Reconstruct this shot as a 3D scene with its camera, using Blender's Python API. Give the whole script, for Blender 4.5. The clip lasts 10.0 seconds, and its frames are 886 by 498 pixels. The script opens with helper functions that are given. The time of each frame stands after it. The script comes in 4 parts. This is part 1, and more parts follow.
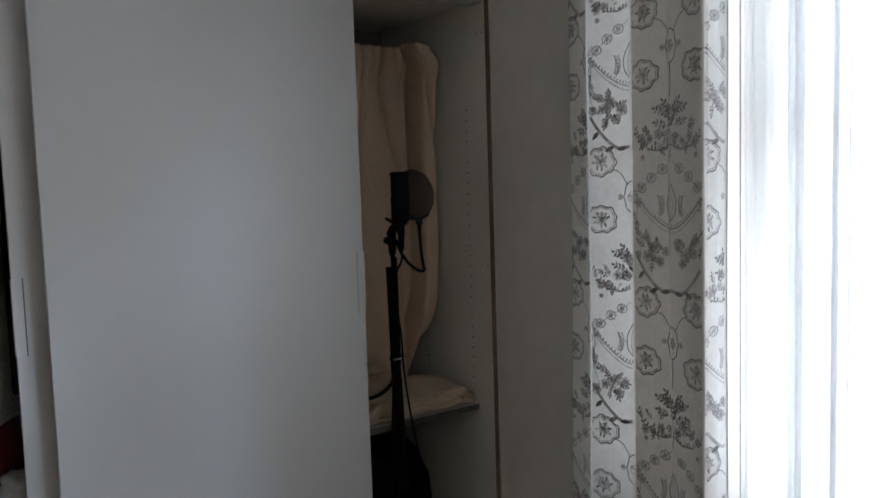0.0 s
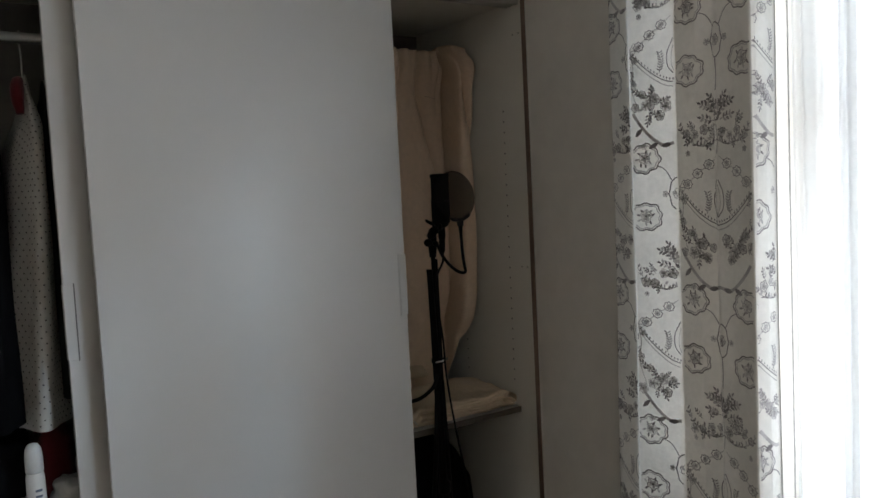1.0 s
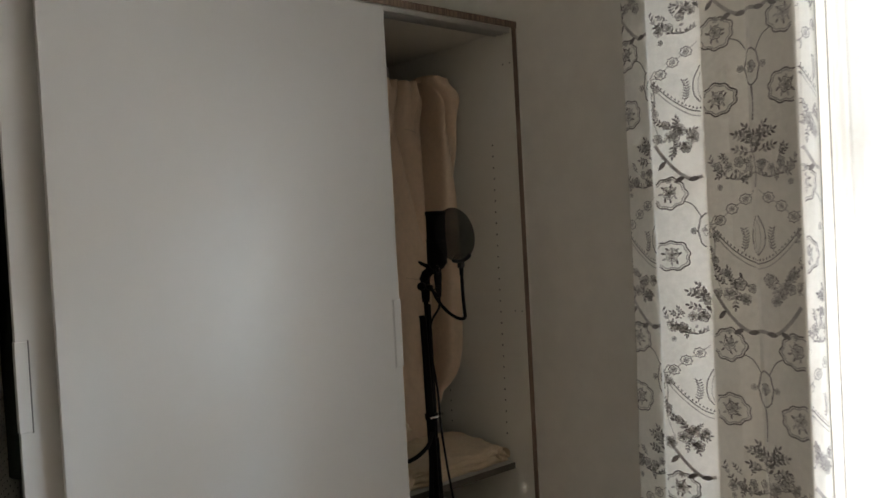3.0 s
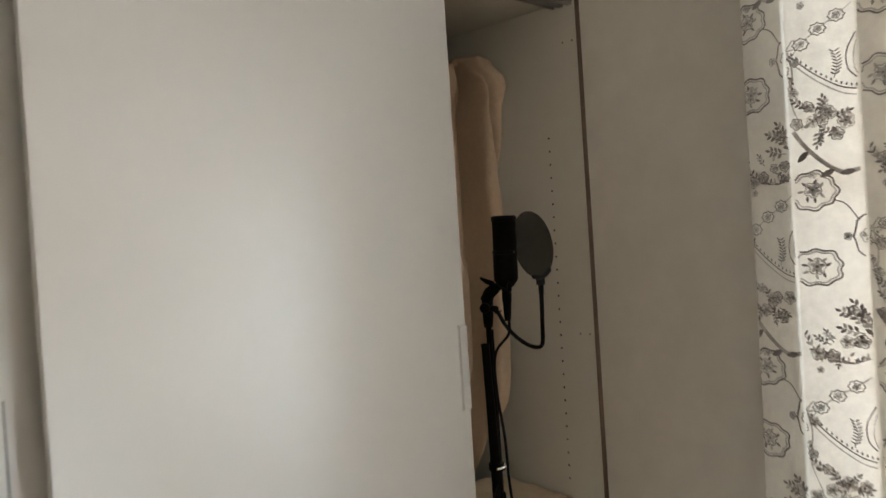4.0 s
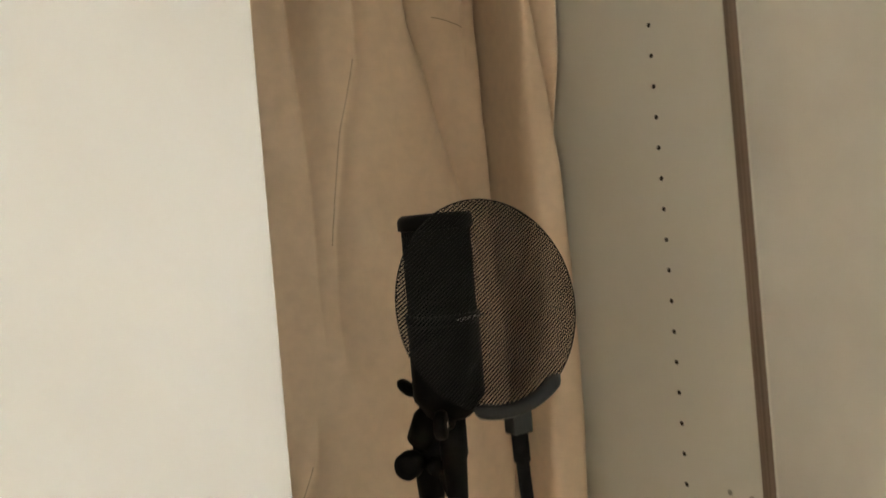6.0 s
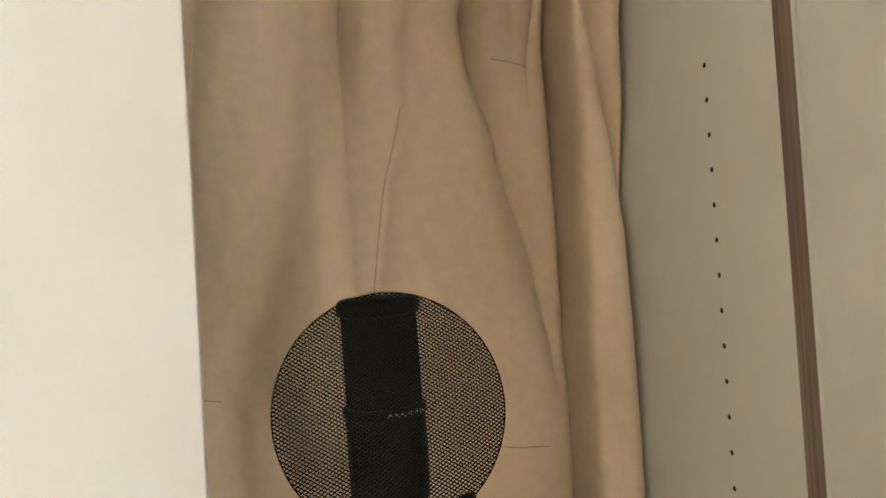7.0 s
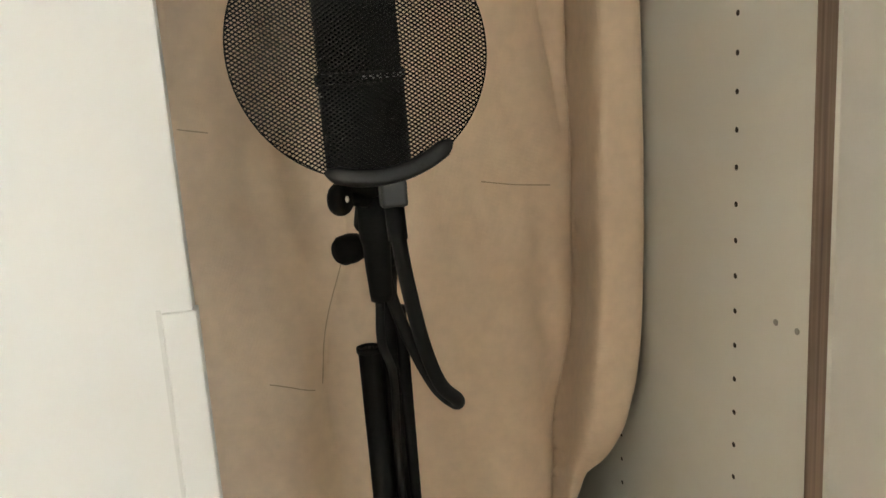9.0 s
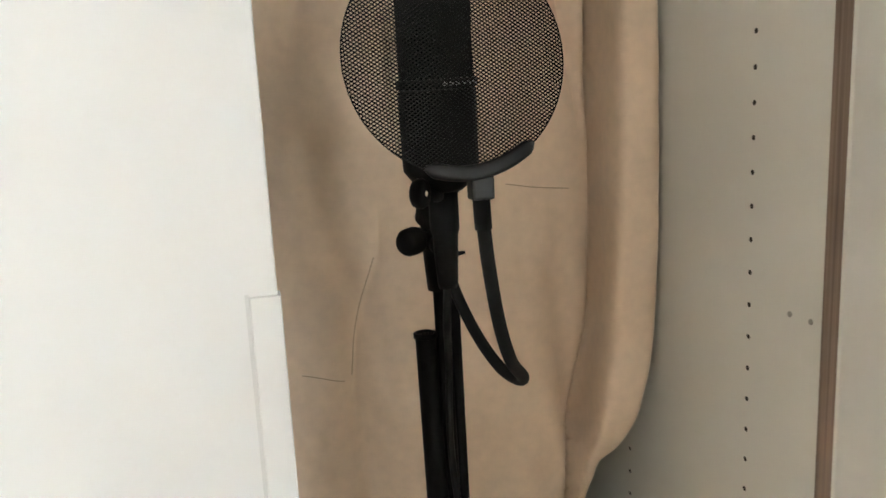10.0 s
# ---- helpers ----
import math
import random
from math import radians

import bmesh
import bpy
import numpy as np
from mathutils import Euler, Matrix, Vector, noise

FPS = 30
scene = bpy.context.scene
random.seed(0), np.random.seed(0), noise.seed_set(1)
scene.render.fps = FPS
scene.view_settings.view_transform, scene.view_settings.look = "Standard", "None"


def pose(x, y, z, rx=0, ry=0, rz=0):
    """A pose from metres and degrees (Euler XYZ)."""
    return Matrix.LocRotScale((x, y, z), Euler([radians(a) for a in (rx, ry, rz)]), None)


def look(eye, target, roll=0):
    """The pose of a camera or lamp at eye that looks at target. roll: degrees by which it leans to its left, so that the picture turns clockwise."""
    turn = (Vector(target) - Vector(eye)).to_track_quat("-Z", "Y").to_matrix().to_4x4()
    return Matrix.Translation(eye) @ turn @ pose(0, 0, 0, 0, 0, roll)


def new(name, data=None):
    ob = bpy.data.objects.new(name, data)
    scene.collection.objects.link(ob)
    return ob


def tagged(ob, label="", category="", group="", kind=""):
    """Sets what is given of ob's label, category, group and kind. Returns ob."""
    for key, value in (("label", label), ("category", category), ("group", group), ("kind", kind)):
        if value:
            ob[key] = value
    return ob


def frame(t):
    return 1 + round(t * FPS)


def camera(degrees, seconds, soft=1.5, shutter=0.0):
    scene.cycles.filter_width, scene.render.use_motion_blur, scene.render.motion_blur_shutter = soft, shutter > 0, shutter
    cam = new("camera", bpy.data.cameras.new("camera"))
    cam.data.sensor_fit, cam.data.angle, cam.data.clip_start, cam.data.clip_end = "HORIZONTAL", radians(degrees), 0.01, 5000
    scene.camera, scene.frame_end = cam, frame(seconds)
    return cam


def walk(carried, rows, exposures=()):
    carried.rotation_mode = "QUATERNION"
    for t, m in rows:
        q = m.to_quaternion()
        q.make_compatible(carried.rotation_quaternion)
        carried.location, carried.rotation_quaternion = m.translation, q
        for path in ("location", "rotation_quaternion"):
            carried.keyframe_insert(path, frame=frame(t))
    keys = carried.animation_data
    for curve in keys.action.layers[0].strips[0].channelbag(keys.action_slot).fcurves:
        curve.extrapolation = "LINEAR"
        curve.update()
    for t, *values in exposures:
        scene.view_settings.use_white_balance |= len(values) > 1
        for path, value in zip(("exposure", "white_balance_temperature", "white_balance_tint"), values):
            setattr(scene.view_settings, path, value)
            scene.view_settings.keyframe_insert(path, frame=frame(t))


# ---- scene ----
cam = camera(58.9, 10.0, shutter=0.35)
PATH = [
    (0, (-1.495, -1.821, 1.454), (-0.326, -0.207, 1.291), -1.8),
    (0.5, (-1.51, -1.792, 1.436), (-0.356, -0.175, 1.204), -2.6),
    (0.8, (-1.518, -1.815, 1.438), (-0.399, -0.165, 1.271), -2.9),
    (1, (-1.529, -1.794, 1.439), (-0.411, -0.142, 1.298), -2.8),
    (1.2, (-1.516, -1.794, 1.453), (-0.425, -0.124, 1.312), -2.9),
    (1.5, (-1.49, -1.805, 1.447), (-0.369, -0.151, 1.35), -2.3),
    (2, (-1.495, -1.793, 1.45), (-0.313, -0.182, 1.368), -1.9),
    (2.5, (-1.52, -1.712, 1.455), (-0.346, -0.094, 1.38), -1.9),
    (2.7, (-1.566, -1.645, 1.443), (-0.344, -0.062, 1.388), -2.4),
    (3.8, (-1.596, -1.153, 1.439), (-0.213, 0.29, 1.386), -3.5),
    (4, (-1.541, -1.067, 1.456), (-0.134, 0.354, 1.427), -3.7),
    (4.5, (-1.327, -0.804, 1.441), (0.146, 0.549, 1.43), -3.7),
    (5, (-1.053, -0.623, 1.431), (0.547, 0.569, 1.289), -4.3),
    (5.2, (-0.937, -0.601, 1.435), (0.57, 0.709, 1.334), -2.9),
    (5.5, (-0.766, -0.555, 1.443), (0.582, 0.919, 1.343), -3.6),
    (5.7, (-0.68, -0.525, 1.453), (0.486, 1.099, 1.394), -5.1),
    (6.8, (-0.434, -0.513, 1.502), (0.124, 1.408, 1.532), -2.0),
    (7, (-0.41, -0.534, 1.506), (0.062, 1.409, 1.565), -3.5),
    (7.5, (-0.403, -0.566, 1.527), (-0.039, 1.389, 1.741), -3.9),
    (7.7, (-0.41, -0.562, 1.535), (-0.069, 1.385, 1.837), -3.8),
    (8, (-0.405, -0.569, 1.546), (-0.091, 1.382, 1.853), -2.5),
    (8.3, (-0.41, -0.554, 1.53), (-0.045, 1.401, 1.739), -3.7),
    (8.5, (-0.399, -0.538, 1.494), (-0.086, 1.436, 1.55), -4.1),
    (8.7, (-0.390, -0.524, 1.464), (-0.036, 1.436, 1.204), -3.2),
    (9, (-0.388, -0.506, 1.407), (0.012, 1.415, 1.016), -3.7),
    (9.2, (-0.388, -0.516, 1.411), (-0.045, 1.424, 1.067), -3.5),
    (9.5, (-0.399, -0.533, 1.411), (-0.1, 1.414, 1.065), -4.0),
    (10, (-0.461, -0.54, 1.409), (0.013, 1.366, 1.034), -2.8),
]
EXPOSURES = [(0, -0.65, 6550, 16), (1, -0.55, 6970, 15), (1.2, -0.36, 7074, 15), (2.7, -0.33, 7620, 16), (3.8, 0.28, 7980, 16), (4, 0.44, 8050, 16), (4.5, 0.31, 8300, 16), (5, 0.84, 8500, 14), (5.5, 1.2, 8700, 12), (7, 1.75, 8475, 13), (8.2, 1.79, 8309, 12), (8.7, 1.66, 7810, 10), (9, 1.81, 7800, 10), (10, 1.92, 7200, 12)]
walk(cam, [(t, look(eye, target, roll)) for t, eye, target, roll in PATH], EXPOSURES)

# ---- light ----
world = bpy.data.worlds.new("sky")
world.use_nodes = True
scene.world = world
_wn = world.node_tree
_sky = _wn.nodes.new("ShaderNodeTexSky")
_sky.sky_type = 'NISHITA'
_sky.sun_disc = False
_sky.sun_elevation = radians(17)
_sky.sun_rotation = radians(146.6)
_bg = _wn.nodes["Background"]
_bg.inputs["Strength"].default_value = 0.05
_wn.links.new(_sky.outputs[0], _bg.inputs["Color"])

# WIN_Y0 lies out of view, widened for room light; WIN_Z0 raised to dim below
WIN_Y0, WIN_Y1, WIN_Z0, WIN_Z1 = -2.80, -0.50, 0.58, 2.16
WALL_X = 0.024

win_light = bpy.data.lights.new("window_daylight", 'AREA')
win_light.shape = 'RECTANGLE'
win_light.size = 1.48
win_light.size_y = 2.23
win_light.energy = 59.0
win_light.color = (0.84, 0.93, 1.0)
wl = new("window_daylight", win_light)
wl.matrix_world = look((0.15, (WIN_Y0 + WIN_Y1) / 2, 1.37), (-1.0, (WIN_Y0 + WIN_Y1) / 2, 1.37), 90)

sun = bpy.data.lights.new("sun", 'SUN')
sun.energy = 5.0
sun.angle = radians(6)
sun.color = (0.50, 0.76, 1.0)
so = new("sun", sun)
so.matrix_world = look((0.66 * 4, -4, 1.5), (0, 0, 0))

# ---- materials ----
def mat(name, color, rough=0.5, vary=0.06, scale=6.0, bump=0.0, bump_scale=200.0, metal=0.0, stretch=(1, 1, 1), grain=0.03, spec=0.5):
    m = bpy.data.materials.new(name)
    m.use_nodes = True
    nt = m.node_tree
    b = nt.nodes["Principled BSDF"]
    tc = nt.nodes.new("ShaderNodeTexCoord")
    mp = nt.nodes.new("ShaderNodeMapping")
    mp.inputs["Scale"].default_value = stretch
    nt.links.new(tc.outputs["Object"], mp.inputs["Vector"])
    n1 = nt.nodes.new("ShaderNodeTexNoise")
    n1.inputs["Scale"].default_value = scale
    n1.inputs["Detail"].default_value = 4
    n2 = nt.nodes.new("ShaderNodeTexNoise")
    n2.inputs["Scale"].default_value = scale * 14
    n2.inputs["Detail"].default_value = 3
    nt.links.new(mp.outputs[0], n1.inputs["Vector"])
    nt.links.new(mp.outputs[0], n2.inputs["Vector"])
    r1 = nt.nodes.new("ShaderNodeMapRange")
    r1.inputs["To Min"].default_value, r1.inputs["To Max"].default_value = 1 - vary, 1 + vary
    r1.inputs["From Min"].default_value, r1.inputs["From Max"].default_value = 0.3, 0.7
    r2 = nt.nodes.new("ShaderNodeMapRange")
    r2.inputs["To Min"].default_value, r2.inputs["To Max"].default_value = 1 - grain, 1 + grain
    r2.inputs["From Min"].default_value, r2.inputs["From Max"].default_value = 0.3, 0.7
    nt.links.new(n1.outputs["Fac"], r1.inputs["Value"])
    nt.links.new(n2.outputs["Fac"], r2.inputs["Value"])
    mu = nt.nodes.new("ShaderNodeMath")
    mu.operation = 'MULTIPLY'
    nt.links.new(r1.outputs[0], mu.inputs[0])
    nt.links.new(r2.outputs[0], mu.inputs[1])
    mx = nt.nodes.new("ShaderNodeVectorMath")
    mx.operation = 'SCALE'
    mx.inputs[0].default_value = color
    nt.links.new(mu.outputs[0], mx.inputs["Scale"])
    nt.links.new(mx.outputs[0], b.inputs["Base Color"])
    rr = nt.nodes.new("ShaderNodeMapRange")
    rr.inputs["To Min"].default_value, rr.inputs["To Max"].default_value = max(0.02, rough - 0.06), min(1, rough + 0.06)
    nt.links.new(n1.outputs["Fac"], rr.inputs["Value"])
    nt.links.new(rr.outputs[0], b.inputs["Roughness"])
    b.inputs["Metallic"].default_value = metal
    b.inputs["Specular IOR Level"].default_value = spec
    if bump:
        n3 = nt.nodes.new("ShaderNodeTexNoise")
        n3.inputs["Scale"].default_value = bump_scale
        n3.inputs["Detail"].default_value = 5
        nt.links.new(mp.outputs[0], n3.inputs["Vector"])
        bp = nt.nodes.new("ShaderNodeBump")
        bp.inputs["Strength"].default_value = bump
        bp.inputs["Distance"].default_value = 0.002
        nt.links.new(n3.outputs["Fac"], bp.inputs["Height"])
        nt.links.new(bp.outputs[0], b.inputs["Normal"])
    return m


def cloth_mat(name, color, rough=0.9, vary=0.06, weave=900.0, translucent=0.0, bump=0.25, fuzz=0.15, spec=0.2):
    """Woven fabric: two crossed wave textures for the threads, and a share of light let through."""
    m = mat(name, color, rough, vary, 5.0, 0.0, grain=0.04)
    nt = m.node_tree
    b = nt.nodes["Principled BSDF"]
    b.inputs["Sheen Weight"].default_value = fuzz
    b.inputs["Specular IOR Level"].default_value = spec
    tc = nt.nodes["Texture Coordinate"]
    heights = []
    for axis in ('X', 'Z'):
        w = nt.nodes.new("ShaderNodeTexWave")
        w.bands_direction = axis
        w.inputs["Scale"].default_value = weave / 6.3
        w.inputs["Distortion"].default_value = 1.5
        w.inputs["Detail"].default_value = 2
        nt.links.new(tc.outputs["Object"], w.inputs["Vector"])
        heights.append(w)
    ad = nt.nodes.new("ShaderNodeMath")
    nt.links.new(heights[0].outputs["Fac"], ad.inputs[0])
    nt.links.new(heights[1].outputs["Fac"], ad.inputs[1])
    n4 = nt.nodes.new("ShaderNodeTexNoise")
    n4.inputs["Scale"].default_value = 40
    n4.inputs["Detail"].default_value = 6
    nt.links.new(tc.outputs["Object"], n4.inputs["Vector"])
    ad2 = nt.nodes.new("ShaderNodeMath")
    ad2.operation = 'MULTIPLY_ADD'
    nt.links.new(n4.outputs["Fac"], ad2.inputs[0])
    ad2.inputs[1].default_value = 2.0
    nt.links.new(ad.outputs[0], ad2.inputs[2])
    bp = nt.nodes.new("ShaderNodeBump")
    bp.inputs["Strength"].default_value = bump
    bp.inputs["Distance"].default_value = 0.001
    nt.links.new(ad2.outputs[0], bp.inputs["Height"])
    nt.links.new(bp.outputs[0], b.inputs["Normal"])
    if translucent:
        tr = nt.nodes.new("ShaderNodeBsdfTranslucent")
        tr.inputs["Color"].default_value = (*color, 1)
        ms = nt.nodes.new("ShaderNodeMixShader")
        ms.inputs[0].default_value = translucent
        out = nt.nodes["Material Output"]
        nt.links.new(b.outputs[0], ms.inputs[1])
        nt.links.new(tr.outputs[0], ms.inputs[2])
        nt.links.new(ms.outputs[0], out.inputs["Surface"])
    return m


def wood_mat(name, dark, light, rough=0.45):
    m = mat(name, dark, rough, 0.1, 3.0, 0.1, 400, stretch=(60, 60, 3))
    nt = m.node_tree
    b = nt.nodes["Principled BSDF"]
    tc = nt.nodes["Texture Coordinate"]
    mp = nt.nodes.new("ShaderNodeMapping")
    mp.inputs["Scale"].default_value = (220, 220, 2.5)
    nt.links.new(tc.outputs["Object"], mp.inputs["Vector"])
    n = nt.nodes.new("ShaderNodeTexNoise")
    n.inputs["Scale"].default_value = 1.0
    n.inputs["Detail"].default_value = 6
    nt.links.new(mp.outputs[0], n.inputs["Vector"])
    cr = nt.nodes.new("ShaderNodeValToRGB")
    cr.color_ramp.elements[0].position, cr.color_ramp.elements[1].position = 0.35, 0.65
    cr.color_ramp.elements[0].color = (*dark, 1)
    cr.color_ramp.elements[1].color = (*light, 1)
    nt.links.new(n.outputs["Fac"], cr.inputs[0])
    nt.links.new(cr.outputs[0], b.inputs["Base Color"])
    return m


def floor_mat(name):
    # dark brown for an unseen floor, to hold down the light bounced upward
    m = mat(name, (0.12, 0.075, 0.045), 0.4, 0.12, 3.0, 0.06, 60, stretch=(1, 8, 1))
    return m


M_WALL = mat("wall_paint", (0.78, 0.755, 0.705), 0.85, 0.008, 1.2, 0.22, 90)
# for the two unseen walls: beige chosen to warm the light they bounce
M_WARM = mat("wall_warm_bounce", (0.76, 0.66, 0.56), 0.85, 0.02, 1.2, 0.22, 90)
M_CEIL = mat("ceiling_paint", (0.80, 0.79, 0.76), 0.9, 0.02, 2.0, 0.2, 90)
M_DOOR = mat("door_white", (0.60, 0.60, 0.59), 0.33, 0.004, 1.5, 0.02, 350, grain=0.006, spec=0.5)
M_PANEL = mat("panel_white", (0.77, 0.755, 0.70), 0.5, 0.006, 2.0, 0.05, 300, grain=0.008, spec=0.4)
M_EDGE = wood_mat("brown_edge", (0.11, 0.073, 0.054), (0.27, 0.185, 0.14))
M_TRACK = mat("track_aluminium", (0.55, 0.55, 0.54), 0.4, 0.05, 8.0, metal=0.8)
M_HOLE = mat("hole_dark", (0.035, 0.03, 0.025), 0.9)
M_BLACKMET = mat("black_metal", (0.004, 0.004, 0.0043), 0.5, 0.15, 20.0, 0.08, 500, spec=0.10)
M_BLACKPL = mat("black_plastic", (0.005, 0.005, 0.0055), 0.55, 0.12, 15.0, 0.12, 600, spec=0.10)
M_MESH = mat("mesh_black", (0.006, 0.0055, 0.005), 0.6, 0.1, 30.0, spec=0.1)
M_GREYPL = mat("grey_plastic", (0.010, 0.0105, 0.012), 0.42, 0.1, 20.0, 0.1, 500, spec=0.28)
M_RUBBER = mat("cable_rubber", (0.006, 0.006, 0.0065), 0.6, 0.1, 20.0, spec=0.2)
M_CHROME = mat("chrome", (0.75, 0.75, 0.76), 0.18, 0.05, 20.0, metal=1.0)
M_BEIGE = cloth_mat("beige_cotton", (0.80, 0.62, 0.47), 0.92, 0.025, 1400, 0.0, 0.2)
M_LINEN = cloth_mat("cream_linen", (0.66, 0.53, 0.38), 0.92, 0.06, 1200, 0.0, 0.3)
M_SEAM = cloth_mat("seam_thread", (0.50, 0.36, 0.255), 0.95)
M_CURT = cloth_mat("white_cotton_curtain", (0.80, 0.775, 0.73), 0.9, 0.03, 900, 0.14, 0.15)
M_INK = mat("curtain_print_dark", (0.28, 0.258, 0.26), 0.92, 0.2, 40.0)
M_INK2 = mat("curtain_print_pale", (0.50, 0.475, 0.465), 0.92, 0.2, 40.0)
M_SHEER = cloth_mat("sheer_voile", (0.90, 0.90, 0.90), 0.9, 0.02, 1500, 0.6, 0.1, 0.0)
_nt = M_SHEER.node_tree
_tp = _nt.nodes.new("ShaderNodeBsdfTransparent")
_mx = _nt.nodes.new("ShaderNodeMixShader")
_mx.inputs[0].default_value = 0.20
_out = _nt.nodes["Material Output"]
_nt.links.new(_out.inputs["Surface"].links[0].from_socket, _mx.inputs[1])
_nt.links.new(_tp.outputs[0], _mx.inputs[2])
_nt.links.new(_mx.outputs[0], _out.inputs["Surface"])
M_VOILE = cloth_mat("gathered_voile", (0.86, 0.87, 0.87), 0.9, 0.02, 1500, 0.33, 0.1, 0.0)
M_FRAME = mat("window_paint", (0.80, 0.80, 0.79), 0.35, 0.02, 4.0, 0.04, 200)
# shirt white lowered: shade of the left compartment put into its colour
M_SHIRT = cloth_mat("white_shirt_cotton", (0.60, 0.59, 0.56), 0.9, 0.05, 1200)
M_DOT = mat("shirt_dot_black", (0.02, 0.02, 0.025), 0.9)
M_RED = cloth_mat("red_knit", (0.13, 0.014, 0.018), 0.95, 0.1, 700)
M_BLACKC = cloth_mat("black_cloth", (0.007, 0.007, 0.008), 0.95, 0.15, 700, fuzz=0.0, spec=0.03)
M_DKGREEN = cloth_mat("dark_green_cloth", (0.03, 0.04, 0.035), 0.95, 0.15, 700, fuzz=0.0, spec=0.03)
M_DENIM = cloth_mat("dark_blue_cloth", (0.009, 0.010, 0.013), 0.95, 0.15, 700, fuzz=0.0, spec=0.03)
M_BOTTLE = mat("white_bottle_plastic", (0.72, 0.72, 0.70), 0.35, 0.02, 10.0)
M_LABEL = mat("bottle_label_blue", (0.10, 0.14, 0.20), 0.5)
M_PAPER = mat("pale_plastic_bag", (0.50, 0.51, 0.50), 0.4, 0.1, 30.0, 0.3, 60)
M_RAD = mat("radiator_enamel", (0.78, 0.78, 0.76), 0.35, 0.02, 5.0)
M_FLOOR = floor_mat("floor_low_bounce")

M_GLASS = bpy.data.materials.new("window_glass")
M_GLASS.use_nodes = True
_g = M_GLASS.node_tree.nodes["Principled BSDF"]
_g.inputs["Transmission Weight"].default_value = 1.0
_g.inputs["Roughness"].default_value = 0.0
_g.inputs["IOR"].default_value = 1.45


# ---- mesh helpers ----
def mesh_of(name, bm, material, smooth=False):
    bmesh.ops.recalc_face_normals(bm, faces=bm.faces)
    me = bpy.data.meshes.new(name)
    bm.to_mesh(me)
    bm.free()
    for mm in (material if isinstance(material, (list, tuple)) else [material]):
        me.materials.append(mm)
    if smooth:
        for p in me.polygons:
            p.use_smooth = True
    return me


def part(name, bm, material, parent=None, label="", smooth=False, kind=""):
    ob = new(name, mesh_of(name, bm, material, smooth))
    if parent is not None:
        ob.parent = parent
        ob.matrix_parent_inverse = parent.matrix_basis.inverted()
    return tagged(ob, label=label, kind=kind)


def thing(name, at, label, category, group="", kind=""):
    ob = new(name)
    ob.empty_display_size = 0.05
    ob.matrix_basis = pose(*at)
    return tagged(ob, label, category, group, kind)


def add_box(bm, x0, x1, y0, y1, z0, z1, bevel=0.0, seg=2):
    r = bmesh.ops.create_cube(bm, size=1.0, matrix=Matrix.LocRotScale(((x0 + x1) / 2, (y0 + y1) / 2, (z0 + z1) / 2), None, (x1 - x0, y1 - y0, z1 - z0)))
    if bevel:
        es = list({e for v in r["verts"] for e in v.link_edges})
        bmesh.ops.bevel(bm, geom=es, offset=bevel, segments=seg, affect='EDGES', profile=0.6)
    return bm


def box(x0, x1, y0, y1, z0, z1, bevel=0.0, seg=2):
    return add_box(bmesh.new(), x0, x1, y0, y1, z0, z1, bevel, seg)


def smooth_path(pts, n):
    """Catmull-Rom through the points, n steps a span."""
    P = [Vector(p) for p in pts]
    P = [P[0] * 2 - P[1]] + P + [P[-1] * 2 - P[-2]]
    out = []
    for i in range(1, len(P) - 2):
        for k in range(n):
            u = k / n
            a, b, c, d = P[i - 1], P[i], P[i + 1], P[i + 2]
            out.append(0.5 * (2 * b + (c - a) * u + (2 * a - 5 * b + 4 * c - d) * u * u + (3 * b - a - 3 * c + d) * u ** 3))
    out.append(P[-2])
    return out


def add_tube(bm, pts, radius, sides=10, cap=True):
    """A tube along the points; radius is a number or one number a point."""
    pts = [Vector(p) for p in pts]
    rad = radius if isinstance(radius, (list, tuple)) else [radius] * len(pts)
    rings = []
    side = None
    for i, p in enumerate(pts):
        d = (pts[min(i + 1, len(pts) - 1)] - pts[max(i - 1, 0)]).normalized()
        if side is None:
            side = d.orthogonal().normalized()
        side = (side - d * side.dot(d)).normalized()
        up = d.cross(side)
        rings.append([bm.verts.new(p + (side * math.cos(2 * math.pi * k / sides) + up * math.sin(2 * math.pi * k / sides)) * rad[i]) for k in range(sides)])
    for a, b in zip(rings, rings[1:]):
        for k in range(sides):
            bm.faces.new((a[k], a[(k + 1) % sides], b[(k + 1) % sides], b[k]))
    if cap:
        bm.faces.new(rings[0][::-1])
        bm.faces.new(rings[-1])
    return bm


def tube(pts, radius, sides=10, cap=True):
    return add_tube(bmesh.new(), pts, radius, sides, cap)


def lathe(profile, sides=32, m=None):
    """Rotates (radius, z) pairs about the z axis; m places the result."""
    bm = bmesh.new()
    rings = [[bm.verts.new((r * math.cos(2 * math.pi * k / sides), r * math.sin(2 * math.pi * k / sides), z)) for k in range(sides)] for r, z in profile]
    for a, b in zip(rings, rings[1:]):
        for k in range(sides):
            bm.faces.new((a[k], a[(k + 1) % sides], b[(k + 1) % sides], b[k]))
    bm.faces.new(rings[0][::-1])
    bm.faces.new(rings[-1])
    if m is not None:
        bmesh.ops.transform(bm, matrix=m, verts=bm.verts)
    return bm


